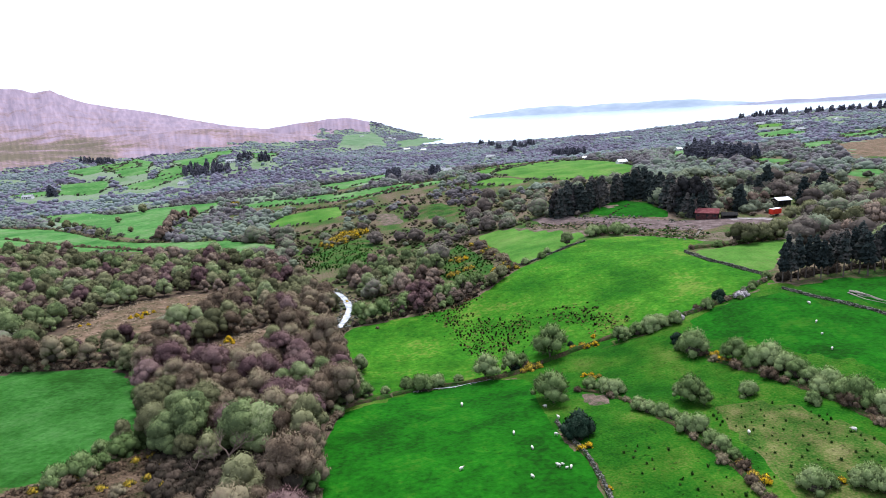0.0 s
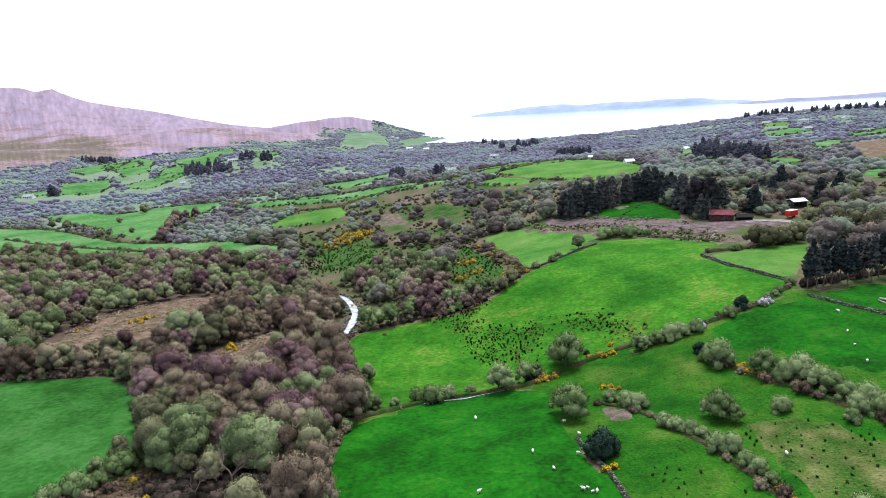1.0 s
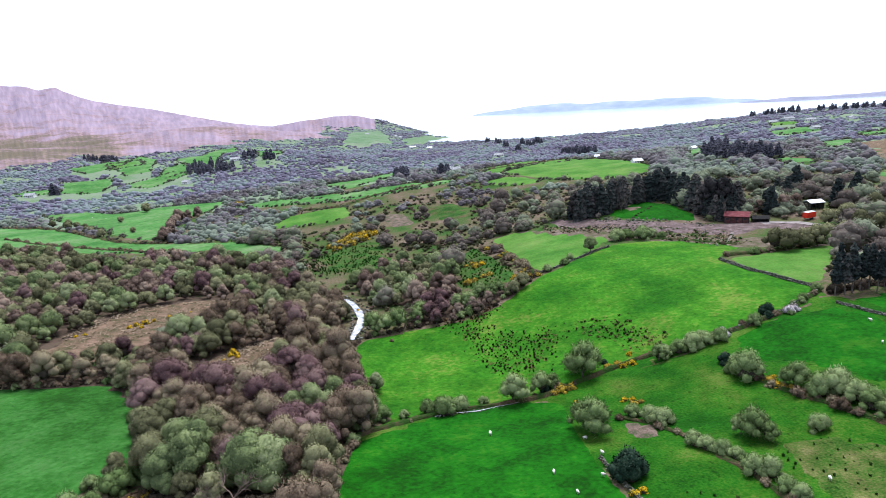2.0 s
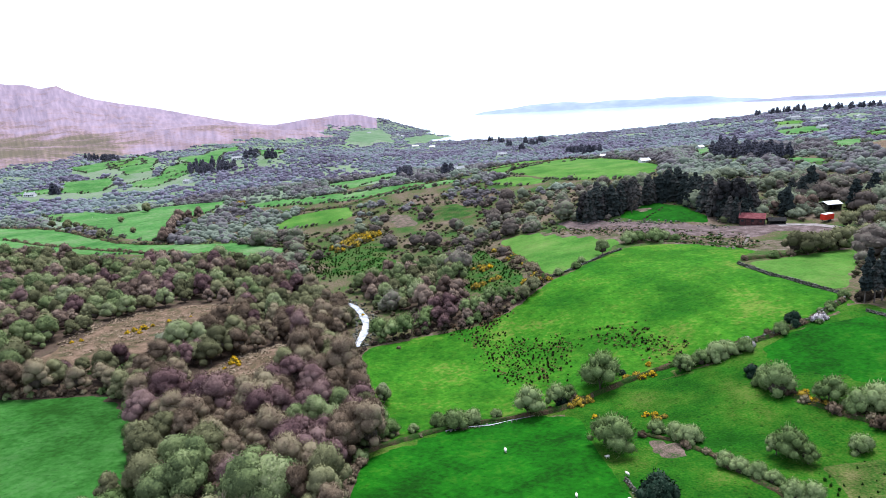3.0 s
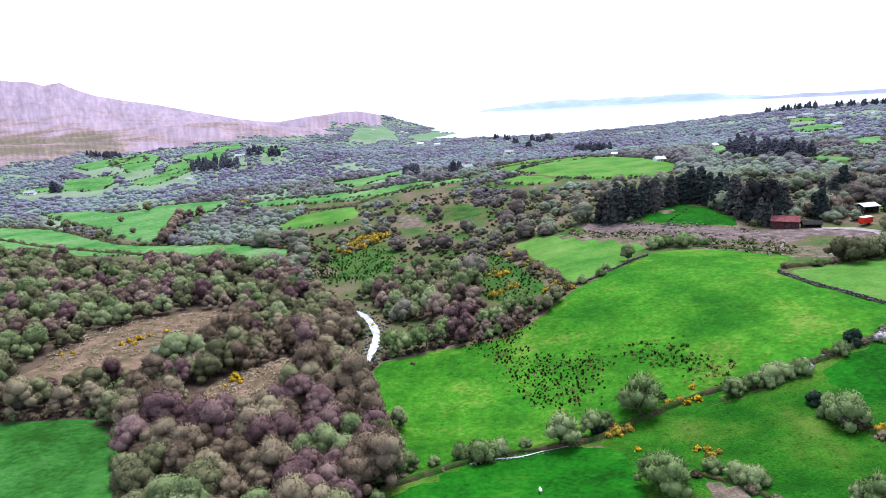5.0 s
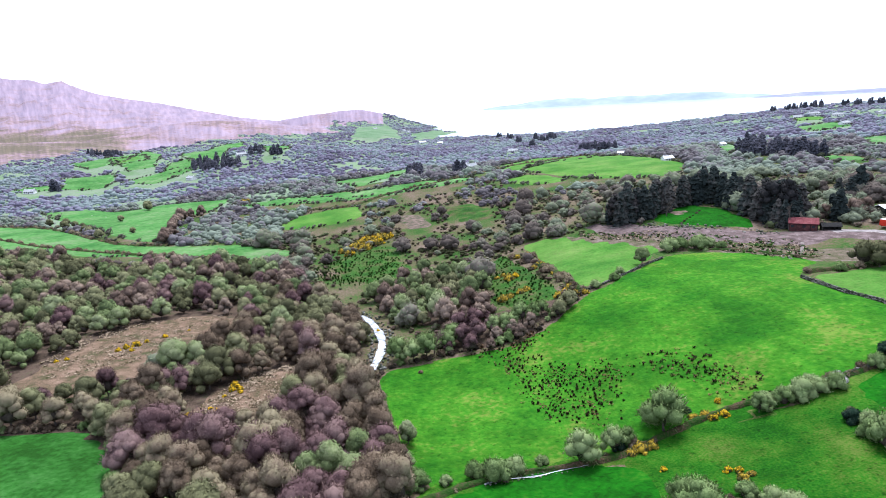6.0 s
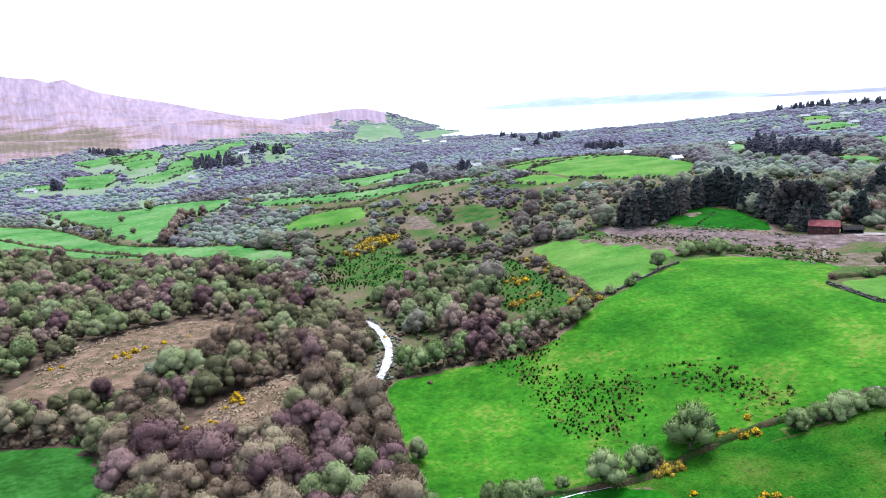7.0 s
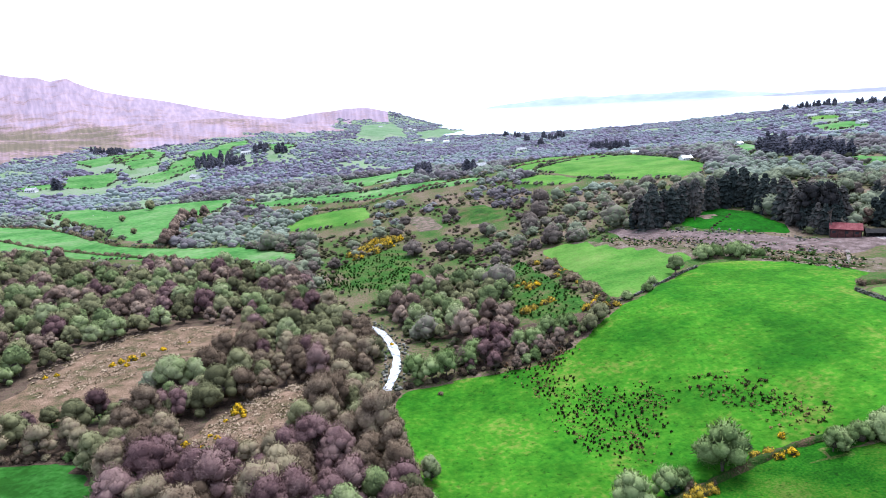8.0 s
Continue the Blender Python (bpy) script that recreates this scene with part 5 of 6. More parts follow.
spots(YELLOW, GORSES, "gorse in flower")
spots(RUST, DULLS, "fading gorse bushes")
spots(GLADE_GORSE, GORSES, "gorse of the clearing")
spots(SLOPE_GORSE, DULLS, "gorse on the slope", 1.5)
spots([(x + 2.4, y + 1.6, s) for x, y, s in SLOPE_GORSE], GORSES + DULLS, "gorse on the slope", 1.3)
spots(SCRUB, DULLS + THORNS, "scrub of the green bank")
spots(EDGE_TREES, BARE, "trees along the meadow edge", 1.25)
spots(LONE_TREES[:1], NEAR["willow"], "single field trees", 0.95)
spots(LONE_TREES[1:], MID["olive"], "single field trees", 1.0)
spots(BANK_BUSHES, BUSHES, "bushes above the meadow")
spots(FARM_TREES, MID["olive"] + MID["olive"] + MID["willow"][:1] + MID["alder"][:1], "trees round the farm", 0.85)
for rows, kinds, group, lo, hi in ((BELT, SPRUCES, "shelter belt of spruces", 0.72, 1.08), ([(x + 2.6, y + 4.5) for x, y in BELT[5:]], SPRUCES, "shelter belt of spruces", 0.75, 1.1), (PINE_SPOTS, PINES, "broad pines of the shelter belt", 0.85, 1.1), (COPSE, TALLS, "conifers of the copse", 0.65, 0.85),
                                   (FARM_CONIFERS, SPRUCES, "conifers by the farm", 0.7, 0.9), (DISTANT_CONIFERS, FARSPRUCES, "distant conifers", 0.75, 1.1),
                                   (DISTANT_CONIFERS_B, FARSPRUCES, "distant conifers", 0.8, 1.2), (SKYLINE_CONIFERS, FARSPRUCES, "conifers on the far ridge", 0.7, 1.1)):
    for x, y in rows:
        if height(x, y) < 3:
            continue
        plant(kinds, x, y, rng.uniform(lo, hi), 1.0, group)
        if kinds is FARSPRUCES:
            for k in (1, 2, 3):
                plant(kinds, x * (1 + 0.006 * k) + rng.uniform(-6, 6), y * (1 + 0.006 * k), rng.uniform(lo, hi), 1.0, group)


# ---- banks and walls ----
def bank(name, line, high, wide, mat, label):
    """An uneven earth bank along a line."""
    p = resample(line, 1.6)
    way = unit(np.gradient(p, axis=0))
    side = np.stack([-way[:, 1], way[:, 0]], 1)
    prof = [(-1.0, -0.15), (-0.6, 0.6), (-0.2, 1.0), (0.25, 0.95), (0.65, 0.55), (1.0, -0.15)]
    v, k = [], len(prof)
    for i, (q, s) in enumerate(zip(p, side)):
        for a, h in prof:
            o = q + s * wide / 2 * a * rng.uniform(0.8, 1.2) + rng.normal(0, 0.12, 2)
            v.append((o[0], o[1], float(height(o[0], o[1])) + 0.12 + high * h * rng.uniform(0.7, 1.25)))
    f = [(i * k + j, (i + 1) * k + j, (i + 1) * k + j + 1, i * k + j + 1) for i in range(len(p) - 1) for j in range(k - 1)]
    tagged(new(name, mesh_of(name, v, f, mat, True)), label, "bank", kind="structure")


def stones(name, line, high, wide, size, label, mat=None):
    """A dry stone wall of piled, uneven stones."""
    p = resample(line, size * 0.8)
    v, f = [], []
    for x, y in p:
        for lay in range(max(1, int(high / (size * 0.55)))):
            for s in ((-1, 1) if lay < 2 else (0,)):
                c = np.array([x + rng.normal(0, 0.08) + s * wide * 0.25 * rng.uniform(0.6, 1.3), y + rng.normal(0, 0.08) + s * wide * 0.25 * rng.uniform(0.6, 1.3), 0])
                c[2] = float(height(c[0], c[1])) + 0.2 + lay * size * 0.55 + rng.normal(0, 0.05)
                r = size * 0.5 * rng.uniform(0.6, 1.3, 3) * (1.2, 1.2, 0.8)
                n = len(v)
                v += list(c + ICO_V * r * rng.uniform(0.85, 1.15, (12, 1)))
                f += [tuple(n + q for q in t) for t in ICO_F]
    tagged(new(name, mesh_of(name, v, f, mat or STONE)), label, "stone wall")


BANKSOIL = material("bank_of_earth_and_bracken", [(0.010, 0.034, 0.005), (0.020, 0.042, 0.009), (0.046, 0.038, 0.020), (0.092, 0.058, 0.040)], 2.5, 0.3, bump=0.3, bump_scale=0.3)
bank("bank", BANK_LINE, 0.8, 1.9, BANKSOIL, "brown earth bank with dead bracken between fields")
bank("bank", BANK_LANE, 0.5, 1.1, BANKSOIL, "low earth bank under a line of bushes")
bank("bank", BANK_HEDGE, 0.6, 1.8, BANKSOIL, "earth bank under a thick hedge")
bank("bank", BANK_WEST, 0.6, 2.6, BANKSOIL, "brown bank beside the west field")
bank("bank", BANK_TOP, 0.9, 2.8, BANKSOIL, "brown bank with gorse beside a meadow")
bank("bank", BANK_NORTH, 0.6, 1.8, BANKSOIL, "low bank along the top of the meadow")
bank("bank", BANK_FARM, 0.8, 2.0, BANKSOIL, "grassy bank below the farm")
bank("bank", WALL_LANE, 0.35, 1.0, BANKSOIL, "trodden bank under a broken wall")
bank("bank", DITCHES, 0.9, 4.0, BANKSOIL, "dark ditch bank across the valley meadow")
bank("bank", MEADOW_ROW_B, 0.9, 3.6, BANKSOIL, "dark ditch bank across the valley meadow")
bank("bank", STRIP_EDGE, 1.0, 4.0, BANKSOIL, "dark hedge bank along a slope")
bank("bank", HILL_HEDGE, 0.9, 3.0, BANKSOIL, "hedge bank round the hilltop field")
stones("stone_wall", WALL_LINE, 1.0, 0.8, 0.42, "low dry stone wall between two meadows")
stones("stone_wall", WALL_LOW, 0.8, 0.7, 0.42, "low mossy stone wall below the copse")
stones("stone_wall", WALL_EDGE, 0.8, 0.7, 0.42, "dry stone wall along the upper meadow")
stones("stone_wall", WALL_LANE, 0.6, 0.6, 0.36, "broken stone wall beside the sheep field")
stones("stone_wall", BANK_LINE[10:16], 1.2, 0.9, 0.55, "stone wall under a row of bushes")
hedge(BANK_LINE[2:9], 5.0, THORNS, 0.55, "small thorns on the bank", 0.7)
hedge(BANK_LANE, 3.4, THORNS, 0.7, "thorn bushes on the bank", 0.8)
hedge(BANK_HEDGE, 3.0, THORNS + BUSHES[:1], 0.8, "bushes of the thick hedge")
hedge(BANK_WEST, 2.2, BUSHES + THORNS[:1], 0.85, "bushes beside the west field")
hedge(BANK_TOP, 3.0, THORNS + DULLS, 0.9, "bushes beside the upper meadow")
hedge(BANK_NORTH, 4.0, THORNS, 0.6, "small thorns above the meadow", 0.6)
hedge(BANK_FARM, 4.0, BUSHES + THORNS, 0.8, "bushes below the farm", 0.8)
hedge(BANK_LINE[10:], 2.6, THORNS + BUSHES[:1], 0.6, "bushes along the wall")
hedge(EDGE_WEST, 2.6, THORNS + BUSHES[:1], 0.75, "undergrowth along the west field")
hedge(EDGE_SHEEP, 2.6, THORNS + BUSHES[:1], 0.7, "undergrowth beside the sheep field")
hedge(EDGE_MEADOW, 2.8, BUSHES + THORNS[:1], 0.7, "undergrowth beside the rush meadow")
hedge(EDGE_RIVER, 2.6, BUSHES + THORNS, 0.62, "undergrowth along the meadow edge", 0.85)
hedge(EDGE_RIVER, 3.4, UNDERS, 0.6, "brambles along the meadow edge", 0.8)
# dark bushes added between the trunks in place of the copse's shade
hedge([(90.0, 162.0), (100.0, 164.5), (112.0, 165.0), (122.0, 163.5)], 2.2, UNDERS, 0.8, "brambles under the copse", 0.9)
hedge(WALL_LOW, 5.0, BUSHES, 0.4, "small bushes along the low wall", 0.5)
hedge(DITCHES, 4.0, THORNS, 0.95, "thorns along the ditch", 0.7)
hedge(STRIP_EDGE, 5.0, THORNS, 0.9, "thorns along the slope", 0.75)
hedge(MEADOW_ROW, 9.0, MID["olive"] + THORNS, 0.8, "small trees across the valley meadow", 0.8)
hedge(MEADOW_ROW_B, 4.0, THORNS, 0.95, "thorns across the valley meadow", 0.7)
hedge(MEADOW_ROW_C, 6.0, MID["alder"], 0.9, "trees beside the valley meadow", 0.9)
hedge(HILL_HEDGE, 5.0, THORNS, 0.6, "thorns round the hilltop field", 0.85)


# ---- river ----
def build_river():
    p = np.array(RIVER)
    for _ in range(2):
        p = np.concatenate([p[:1], np.stack([0.75 * p[:-1] + 0.25 * p[1:], 0.25 * p[:-1] + 0.75 * p[1:]], 1).reshape(-1, 2), p[-1:]])
    p = resample(p, 2.0)
    way = unit(np.gradient(p, axis=0))
    side = np.stack([-way[:, 1], way[:, 0]], 1)
    v, k = [], 7
    for i, (q, s) in enumerate(zip(p, side)):
        wide = (1.2 + 1.2 * min(1, i / 26)) * (1 + 0.14 * math.sin(i * 0.7) + 0.10 * math.sin(i * 1.9))
        z = float(height(q[0], q[1])) + 0.45
        v += [(q[0] + s[0] * wide * a, q[1] + s[1] * wide * a, z) for a in np.linspace(-0.5, 0.5, k)]
    f = [(i * k + j, i * k + j + 1, (i + 1) * k + j + 1, (i + 1) * k + j) for i in range(len(p) - 1) for j in range(k - 1)]
    tagged(new("river", mesh_of("river", v, f, SKYRIFFLE, True)), "shallow river with riffles and painted sky sheen curving past trees", "river", kind="structure")
    sv, sf = [], []
    for q, s in zip(p, side):
        for a in (-1, 1):
            for _ in range(3):
                c = q + s * a * rng.uniform(1.6, 3.4) + rng.normal(0, 0.6, 2)
                r = rng.uniform(0.2, 0.6)
                n = len(sv)
                sv += list(np.array([c[0], c[1], float(height(c[0], c[1])) + 0.3]) + ICO_V * (r, r, r * 0.7) * rng.uniform(0.8, 1.2, (12, 1)))
                sf += [tuple(n + i for i in t) for t in ICO_F]
    tagged(new("river_stones", mesh_of("river_stones", sv, sf, STONE)), "grey stones along the river banks", "stones", kind="stuff")


# pale base colours carry the sky's reflection as well as foam
SKYRIFFLE = material("rippled_water_with_sky_sheen", [(0.08, 0.09, 0.095), (0.28, 0.29, 0.31), (0.50, 0.50, 0.52)], 2.2, 0.4, rough=0.15, bump=0.06, bump_scale=0.5)
build_river()


GREENRUSH = material("green_rush", [(0.010, 0.030, 0.006), (0.022, 0.060, 0.010), (0.050, 0.075, 0.020)], 4, 0.3, by="island", spread=0.5)


# ---- rushes ----
def tufts(name, poly, gap, label, mat, size=1.0, keep=1.0, flat=1.0, core=-0.12, soft=0.0, length=15):
    """Tufts of blades, crowded in patches; soft: how far they thin out past the outline."""
    v, f = [], []
    ring = np.array([(math.cos(k) * r, math.sin(k) * r) for r in (0.5, 1.0) for k in np.arange(0, 6.28, 0.785)]) * soft
    mid = np.mean([r[:2] for r in poly], axis=0)
    wider = [tuple(mid + (np.array(r[:2]) - mid) * (1 + soft * 1.4 / (np.linalg.norm(np.array(r[:2]) - mid) + 1))) for r in poly]
    for x, y in scatter(wider, gap):
        near = inside(x + ring[:, 0], y + ring[:, 1], [tuple(r[:2]) for r in poly]).mean() if soft else 1.0
        if rng.uniform() > keep * near * (0.12 + 0.88 * (waves(x, y, length, 0.2) + 0.5 * waves(x, y, 6, 1.1) + rng.normal(0, 0.3) > core)):
            continue
        z, s = float(height(x, y)) + 0.1, size * rng.uniform(0.45, 1.3)
        for _ in range(9):
            t, lean = rng.uniform(0, 6.28), rng.uniform(0.15, 0.55) * s * (1 if flat == 1 else 1.6)
            d = np.array([math.cos(t), math.sin(t), 0])
            e = np.array([-d[1], d[0], 0]) * 0.22 * s
            a = np.array([x, y, z]) + d * rng.uniform(0, 0.22) * s
            n = len(v)
            v += [a - e, a + e, a + d * lean * 0.6 + e * 0.9 + (0, 0, 0.55 * s * flat), a + d * lean * 0.6 - e * 0.9 + (0, 0, 0.55 * s * flat), a + d * lean + (0, 0, 0.85 * s * flat * rng.uniform(0.7, 1.2))]
            f += [(n, n + 1, n + 2, n + 3), (n + 3, n + 2, n + 4)]
    return tagged(new(name, mesh_of(name, v, f, mat)), label, "rushes", kind="stuff")


DEADRUSH = material("rusty_dead_rushes", [(0.050, 0.030, 0.014), (0.098, 0.058, 0.030), (0.150, 0.092, 0.052)], 3, 0.3, by="island", spread=0.6)
tufts("rushes", RUSH_A, 0.8, "dark brown rush tufts scattered over a wet meadow", RUSH, 0.66, 1.0, 1.0, -0.6, 4.0, 11)
tufts("dead_rushes", RUSH_A, 0.5, "matted rusty brown dead rushes in a wet meadow", DEADRUSH, 0.62, 0.95, 0.5, 0.1, 3.0, 17)
tufts("rushes", RUSH_B, 0.95, "dark rush tufts in a damp patch of meadow", RUSH, 0.72, 1.0, 0.9, -0.5, 4.0, 11)
tufts("dead_rushes", RUSH_B, 0.5, "matted rusty brown dead rushes in a damp patch", DEADRUSH, 0.62, 0.95, 0.5, 0.08, 3.0, 17)
FERN = material("dead_fern_tufts", [(0.050, 0.040, 0.020), (0.120, 0.088, 0.056), (0.175, 0.130, 0.092), (0.245, 0.190, 0.140)], 3, 0.3, by="island", spread=0.7)
tufts("dead_ferns", FERN_A, 0.75, "dead bracken stems lying over a clearing", FERN, 0.95, 1.0, 0.45, -0.1)
tufts("dead_ferns", FERN_C, 0.7, "dead bracken and brambles below a hedge", DARKFERN, 1.0, 1.0, 0.45)
tufts("dead_ferns", FERN_B, 0.6, "dead bracken stems in a small glade", FERN, 0.95, 1.0, 0.45, -0.1)
tufts("dead_ferns", RUBBLE_B, 1.1, "dead grass and ferns on a rough bank", FERN, 1.0, 1.0, 0.45)
tufts("rushes", RUBBLE_B, 1.5, "green growth on a rough bank", GREENRUSH, 1.0, 0.8, 0.7)
tufts("rushes", HOLLOW, 1.5, "green rush tufts on an overgrown slope", GREENRUSH, 1.1)
tufts("rushes", TUSSOCKS, 1.6, "scattered dark tussocks on rough pasture", GREENRUSH, 0.55, 0.7)
tufts("rushes", PASTURE_TUFTS, 1.3, "low dark tussocks over a yellowish pasture", GREENRUSH, 0.45, 0.8)
tufts("rushes", STEEP, 1.5, "rush tufts on a steep green bank", GREENRUSH, 1.0)


# ---- far woods ----
def tri_mesh(name, v, t, mat, tint):
    me = bpy.data.meshes.new(name)
    me.vertices.add(len(v))
    me.vertices.foreach_set("co", np.asarray(v, np.float32).ravel())
    me.loops.add(len(t) * 3)
    me.loops.foreach_set("vertex_index", np.asarray(t, np.int32).ravel())
    me.polygons.add(len(t))
    me.polygons.foreach_set("loop_start", np.arange(0, len(t) * 3, 3, dtype=np.int32))
    me.polygons.foreach_set("use_smooth", np.ones(len(t), bool))
    me.materials.append(mat)
    me.attributes.new("tint", "FLOAT", "POINT").data.foreach_set("value", np.asarray(tint, np.float32))
    me.update()
    return me


def small_crown(g, level, count, size, clumps=5):
    """A crown one metre wide of a few clumps with sprays, in triangles."""
    mid, rad = puffs(g, 1.05, 1.0, 0.0, clumps)
    rad = rad * 1.35
    d, f = BALLS[level]
    vs, fs, ps, ws, n = [], [], [], [], 0
    for c, r in [(np.array([0, 0, 0.30]), 0.36)] + list(zip(mid, rad)):
        p = c + d * r * 0.9 * (1 + 0.08 * g.normal(size=(len(d), 1)))
        vs.append(p)
        fs.append(np.array(f) + n)
        n += len(p)
        w = unit(g.normal(size=(40, 3)) + (0, 0, 0.5))
        ps.append(c + w * r)
        ws.append(w)
    v, t = sprays(g, np.concatenate(ps), np.concatenate(ws), count, size, 0.6, 0.4)
    return np.concatenate(vs + [v]), np.concatenate(fs + [t + n])


# room round the houses, drawn out toward the camera so trees don't hide them
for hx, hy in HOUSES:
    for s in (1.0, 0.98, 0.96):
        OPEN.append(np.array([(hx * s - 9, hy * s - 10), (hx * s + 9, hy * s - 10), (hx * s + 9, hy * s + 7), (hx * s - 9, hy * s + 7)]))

# room round the farm yard, likewise drawn out toward the camera
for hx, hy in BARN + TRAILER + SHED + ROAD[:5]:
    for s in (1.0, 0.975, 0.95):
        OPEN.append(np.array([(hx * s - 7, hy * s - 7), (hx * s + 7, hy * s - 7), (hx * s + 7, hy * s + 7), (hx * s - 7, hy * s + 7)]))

NEARWOODS = [WOOD1, WOOD2, WOOD3, WOOD4, WOOD5, WOOD6]


def far_wood(name, near, far, gap, wide, clumps, count, size, label, thin, mat, low=1.0, only_heath=False, sink=0.0, ragged=0.24):
    n = int(0.9 * (far * far - near * near) / (gap * gap))
    a, r = rng.uniform(-0.80, 0.80, n), np.sqrt(rng.uniform(near * near, far * far, n))
    x, y = r * np.sin(a), r * np.cos(a)
    z = height(x, y)
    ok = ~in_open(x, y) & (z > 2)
    for w in NEARWOODS:
        ok &= ~inside(x, y, w)
    # open heath near the river and on the middle slopes, bare mountain above
    heath = (x > -0.26 * y) & (x < 100) & (y < 500)
    cover = np.where(y > 650, 0.30, 0.0) + 0.62 + 0.5 * waves(x, y, 95, 0.8) + 0.35 * waves(x, y, 38, 1.7)
    # clearings and rough pasture among the far woods
    cover = np.where((y > 560) & (waves(x, y, 230, 1.1) + 0.35 * waves(x, y, 90, 0.4) < -0.42), 0.16, cover)
    cover = np.where(heath, 0.03 + 0.46 * waves(x, y, 40, 2.4) + 0.22 * waves(x, y, 17, 0.7), cover)
    cover = cover + np.where(heath & (y > 255) & (x > -12), 0.26, 0.0)
    if only_heath:
        cover = np.where(heath | (np.hypot(x, y) < 420), 0.55 + 0.6 * waves(x, y, 33, 0.9), -1)
    cover = np.where(on_moor(x, y), -1, cover)
    ok &= rng.uniform(size=n) < cover * thin
    x, y, z = x[ok], y[ok], z[ok]
    d = wide * np.clip(0.82 * np.exp(rng.normal(0, 0.34, len(x))), 0.35, 1.6)
    h = low * d * rng.uniform(0.75, 1.1, len(x))
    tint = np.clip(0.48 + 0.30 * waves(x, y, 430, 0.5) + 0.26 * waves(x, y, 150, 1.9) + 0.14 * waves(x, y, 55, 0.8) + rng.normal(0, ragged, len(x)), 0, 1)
    forms = [small_crown(rng, 0, count, size, clumps) for _ in range(6)]
    vs, ts, tt, base = [], [], [], 0
    which = rng.integers(0, 6, len(x))
    for k, (fv, ft) in enumerate(forms):
        ft = ft[fv[ft][:, :, 2].max(1) > sink]
        q = np.where(which == k)[0]
        t = rng.uniform(0, 6.28, len(q))
        c, s = np.cos(t)[:, None], np.sin(t)[:, None]
        px, py = fv[None, :, 0] * c - fv[None, :, 1] * s, fv[None, :, 0] * s + fv[None, :, 1] * c
        v = np.stack([x[q, None] + px * d[q, None], y[q, None] + py * d[q, None], z[q, None] + (fv[None, :, 2] - sink) * h[q, None]], -1)
        vs.append(v.reshape(-1, 3))
        ts.append((ft[None] + (base + np.arange(len(q)) * len(fv))[:, None, None]).reshape(-1, 3))
        tt.append(np.repeat(tint[q], len(fv)))
        base += len(q) * len(fv)
    me = tri_mesh(name, np.concatenate(vs), np.concatenate(ts), mat, np.concatenate(tt))
    tagged(new(name, me), label, "woodland", kind="stuff")


far_wood("scrub_wood", 215, 420, 6.0, 7.4, 8, 260, 0.058, "mixed budding scrub trees on the middle slopes", 1.0, SCRUBWOOD, 0.85)
far_wood("bramble_scrub", 200, 520, 3.6, 2.8, 3, 24, 0.11, "low brown bramble and furze scrub on heath", 1.0, BRAMBLE, 0.6, True)
# sunken, flattened crowns in hazed colours keep contrast low with distance
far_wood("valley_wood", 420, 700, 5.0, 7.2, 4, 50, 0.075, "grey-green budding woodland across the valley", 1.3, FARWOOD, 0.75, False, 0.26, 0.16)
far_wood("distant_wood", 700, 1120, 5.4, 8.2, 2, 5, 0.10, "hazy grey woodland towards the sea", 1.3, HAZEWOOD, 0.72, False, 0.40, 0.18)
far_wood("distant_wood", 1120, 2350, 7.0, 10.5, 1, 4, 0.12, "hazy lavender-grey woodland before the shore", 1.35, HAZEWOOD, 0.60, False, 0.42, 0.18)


def hedgerows():
    """Low hedges along the edges of the far fields, too small to tell apart."""
    forms = [small_crown(rng, 0, 12, 0.14, 1) for _ in range(4)]
    vs, ts, tt, base = [], [], [], 0
    for e in EDGES:
        for x, y in resample(e, 2.3, True):
            if waves(x, y, 60, 0.3) < -0.3 or rng.uniform() < 0.25:
                continue
            fv, ft = forms[int(rng.integers(4))]
            d = rng.uniform(1.5, 3.8) * (1.8 if rng.uniform() < 0.10 else 1.0)
            x, y = x + rng.normal(0, 1.2), y + rng.normal(0, 1.2)
            vs.append(fv * (d, d, d * 0.75) + (x, y, float(height(x, y)) + 0.1))
            ts.append(ft + base)
            tt.append(np.full(len(fv), rng.uniform(0, 1)))
            base += len(fv)
    me = tri_mesh("hedgerow", np.concatenate(vs), np.concatenate(ts), HEDGEROW, np.concatenate(tt))
    tagged(new("hedgerow", me), "dark low hedgerows round the far fields", "hedge", kind="stuff")


HEDGEROW = material("dark_hedgerow", [(0.048, 0.054, 0.034), (0.088, 0.084, 0.066), (0.120, 0.126, 0.090)], 9, 1.0, by="tint", spread=0.7, leaf=0.3)
hedgerows()



# ---- stream ----
STREAM = [(-11.0, 136.4), (-8.2, 137.3), (-4.1, 138.6), (1.1, 139.6), (5.1, 140.0), (8.3, 140.6)]


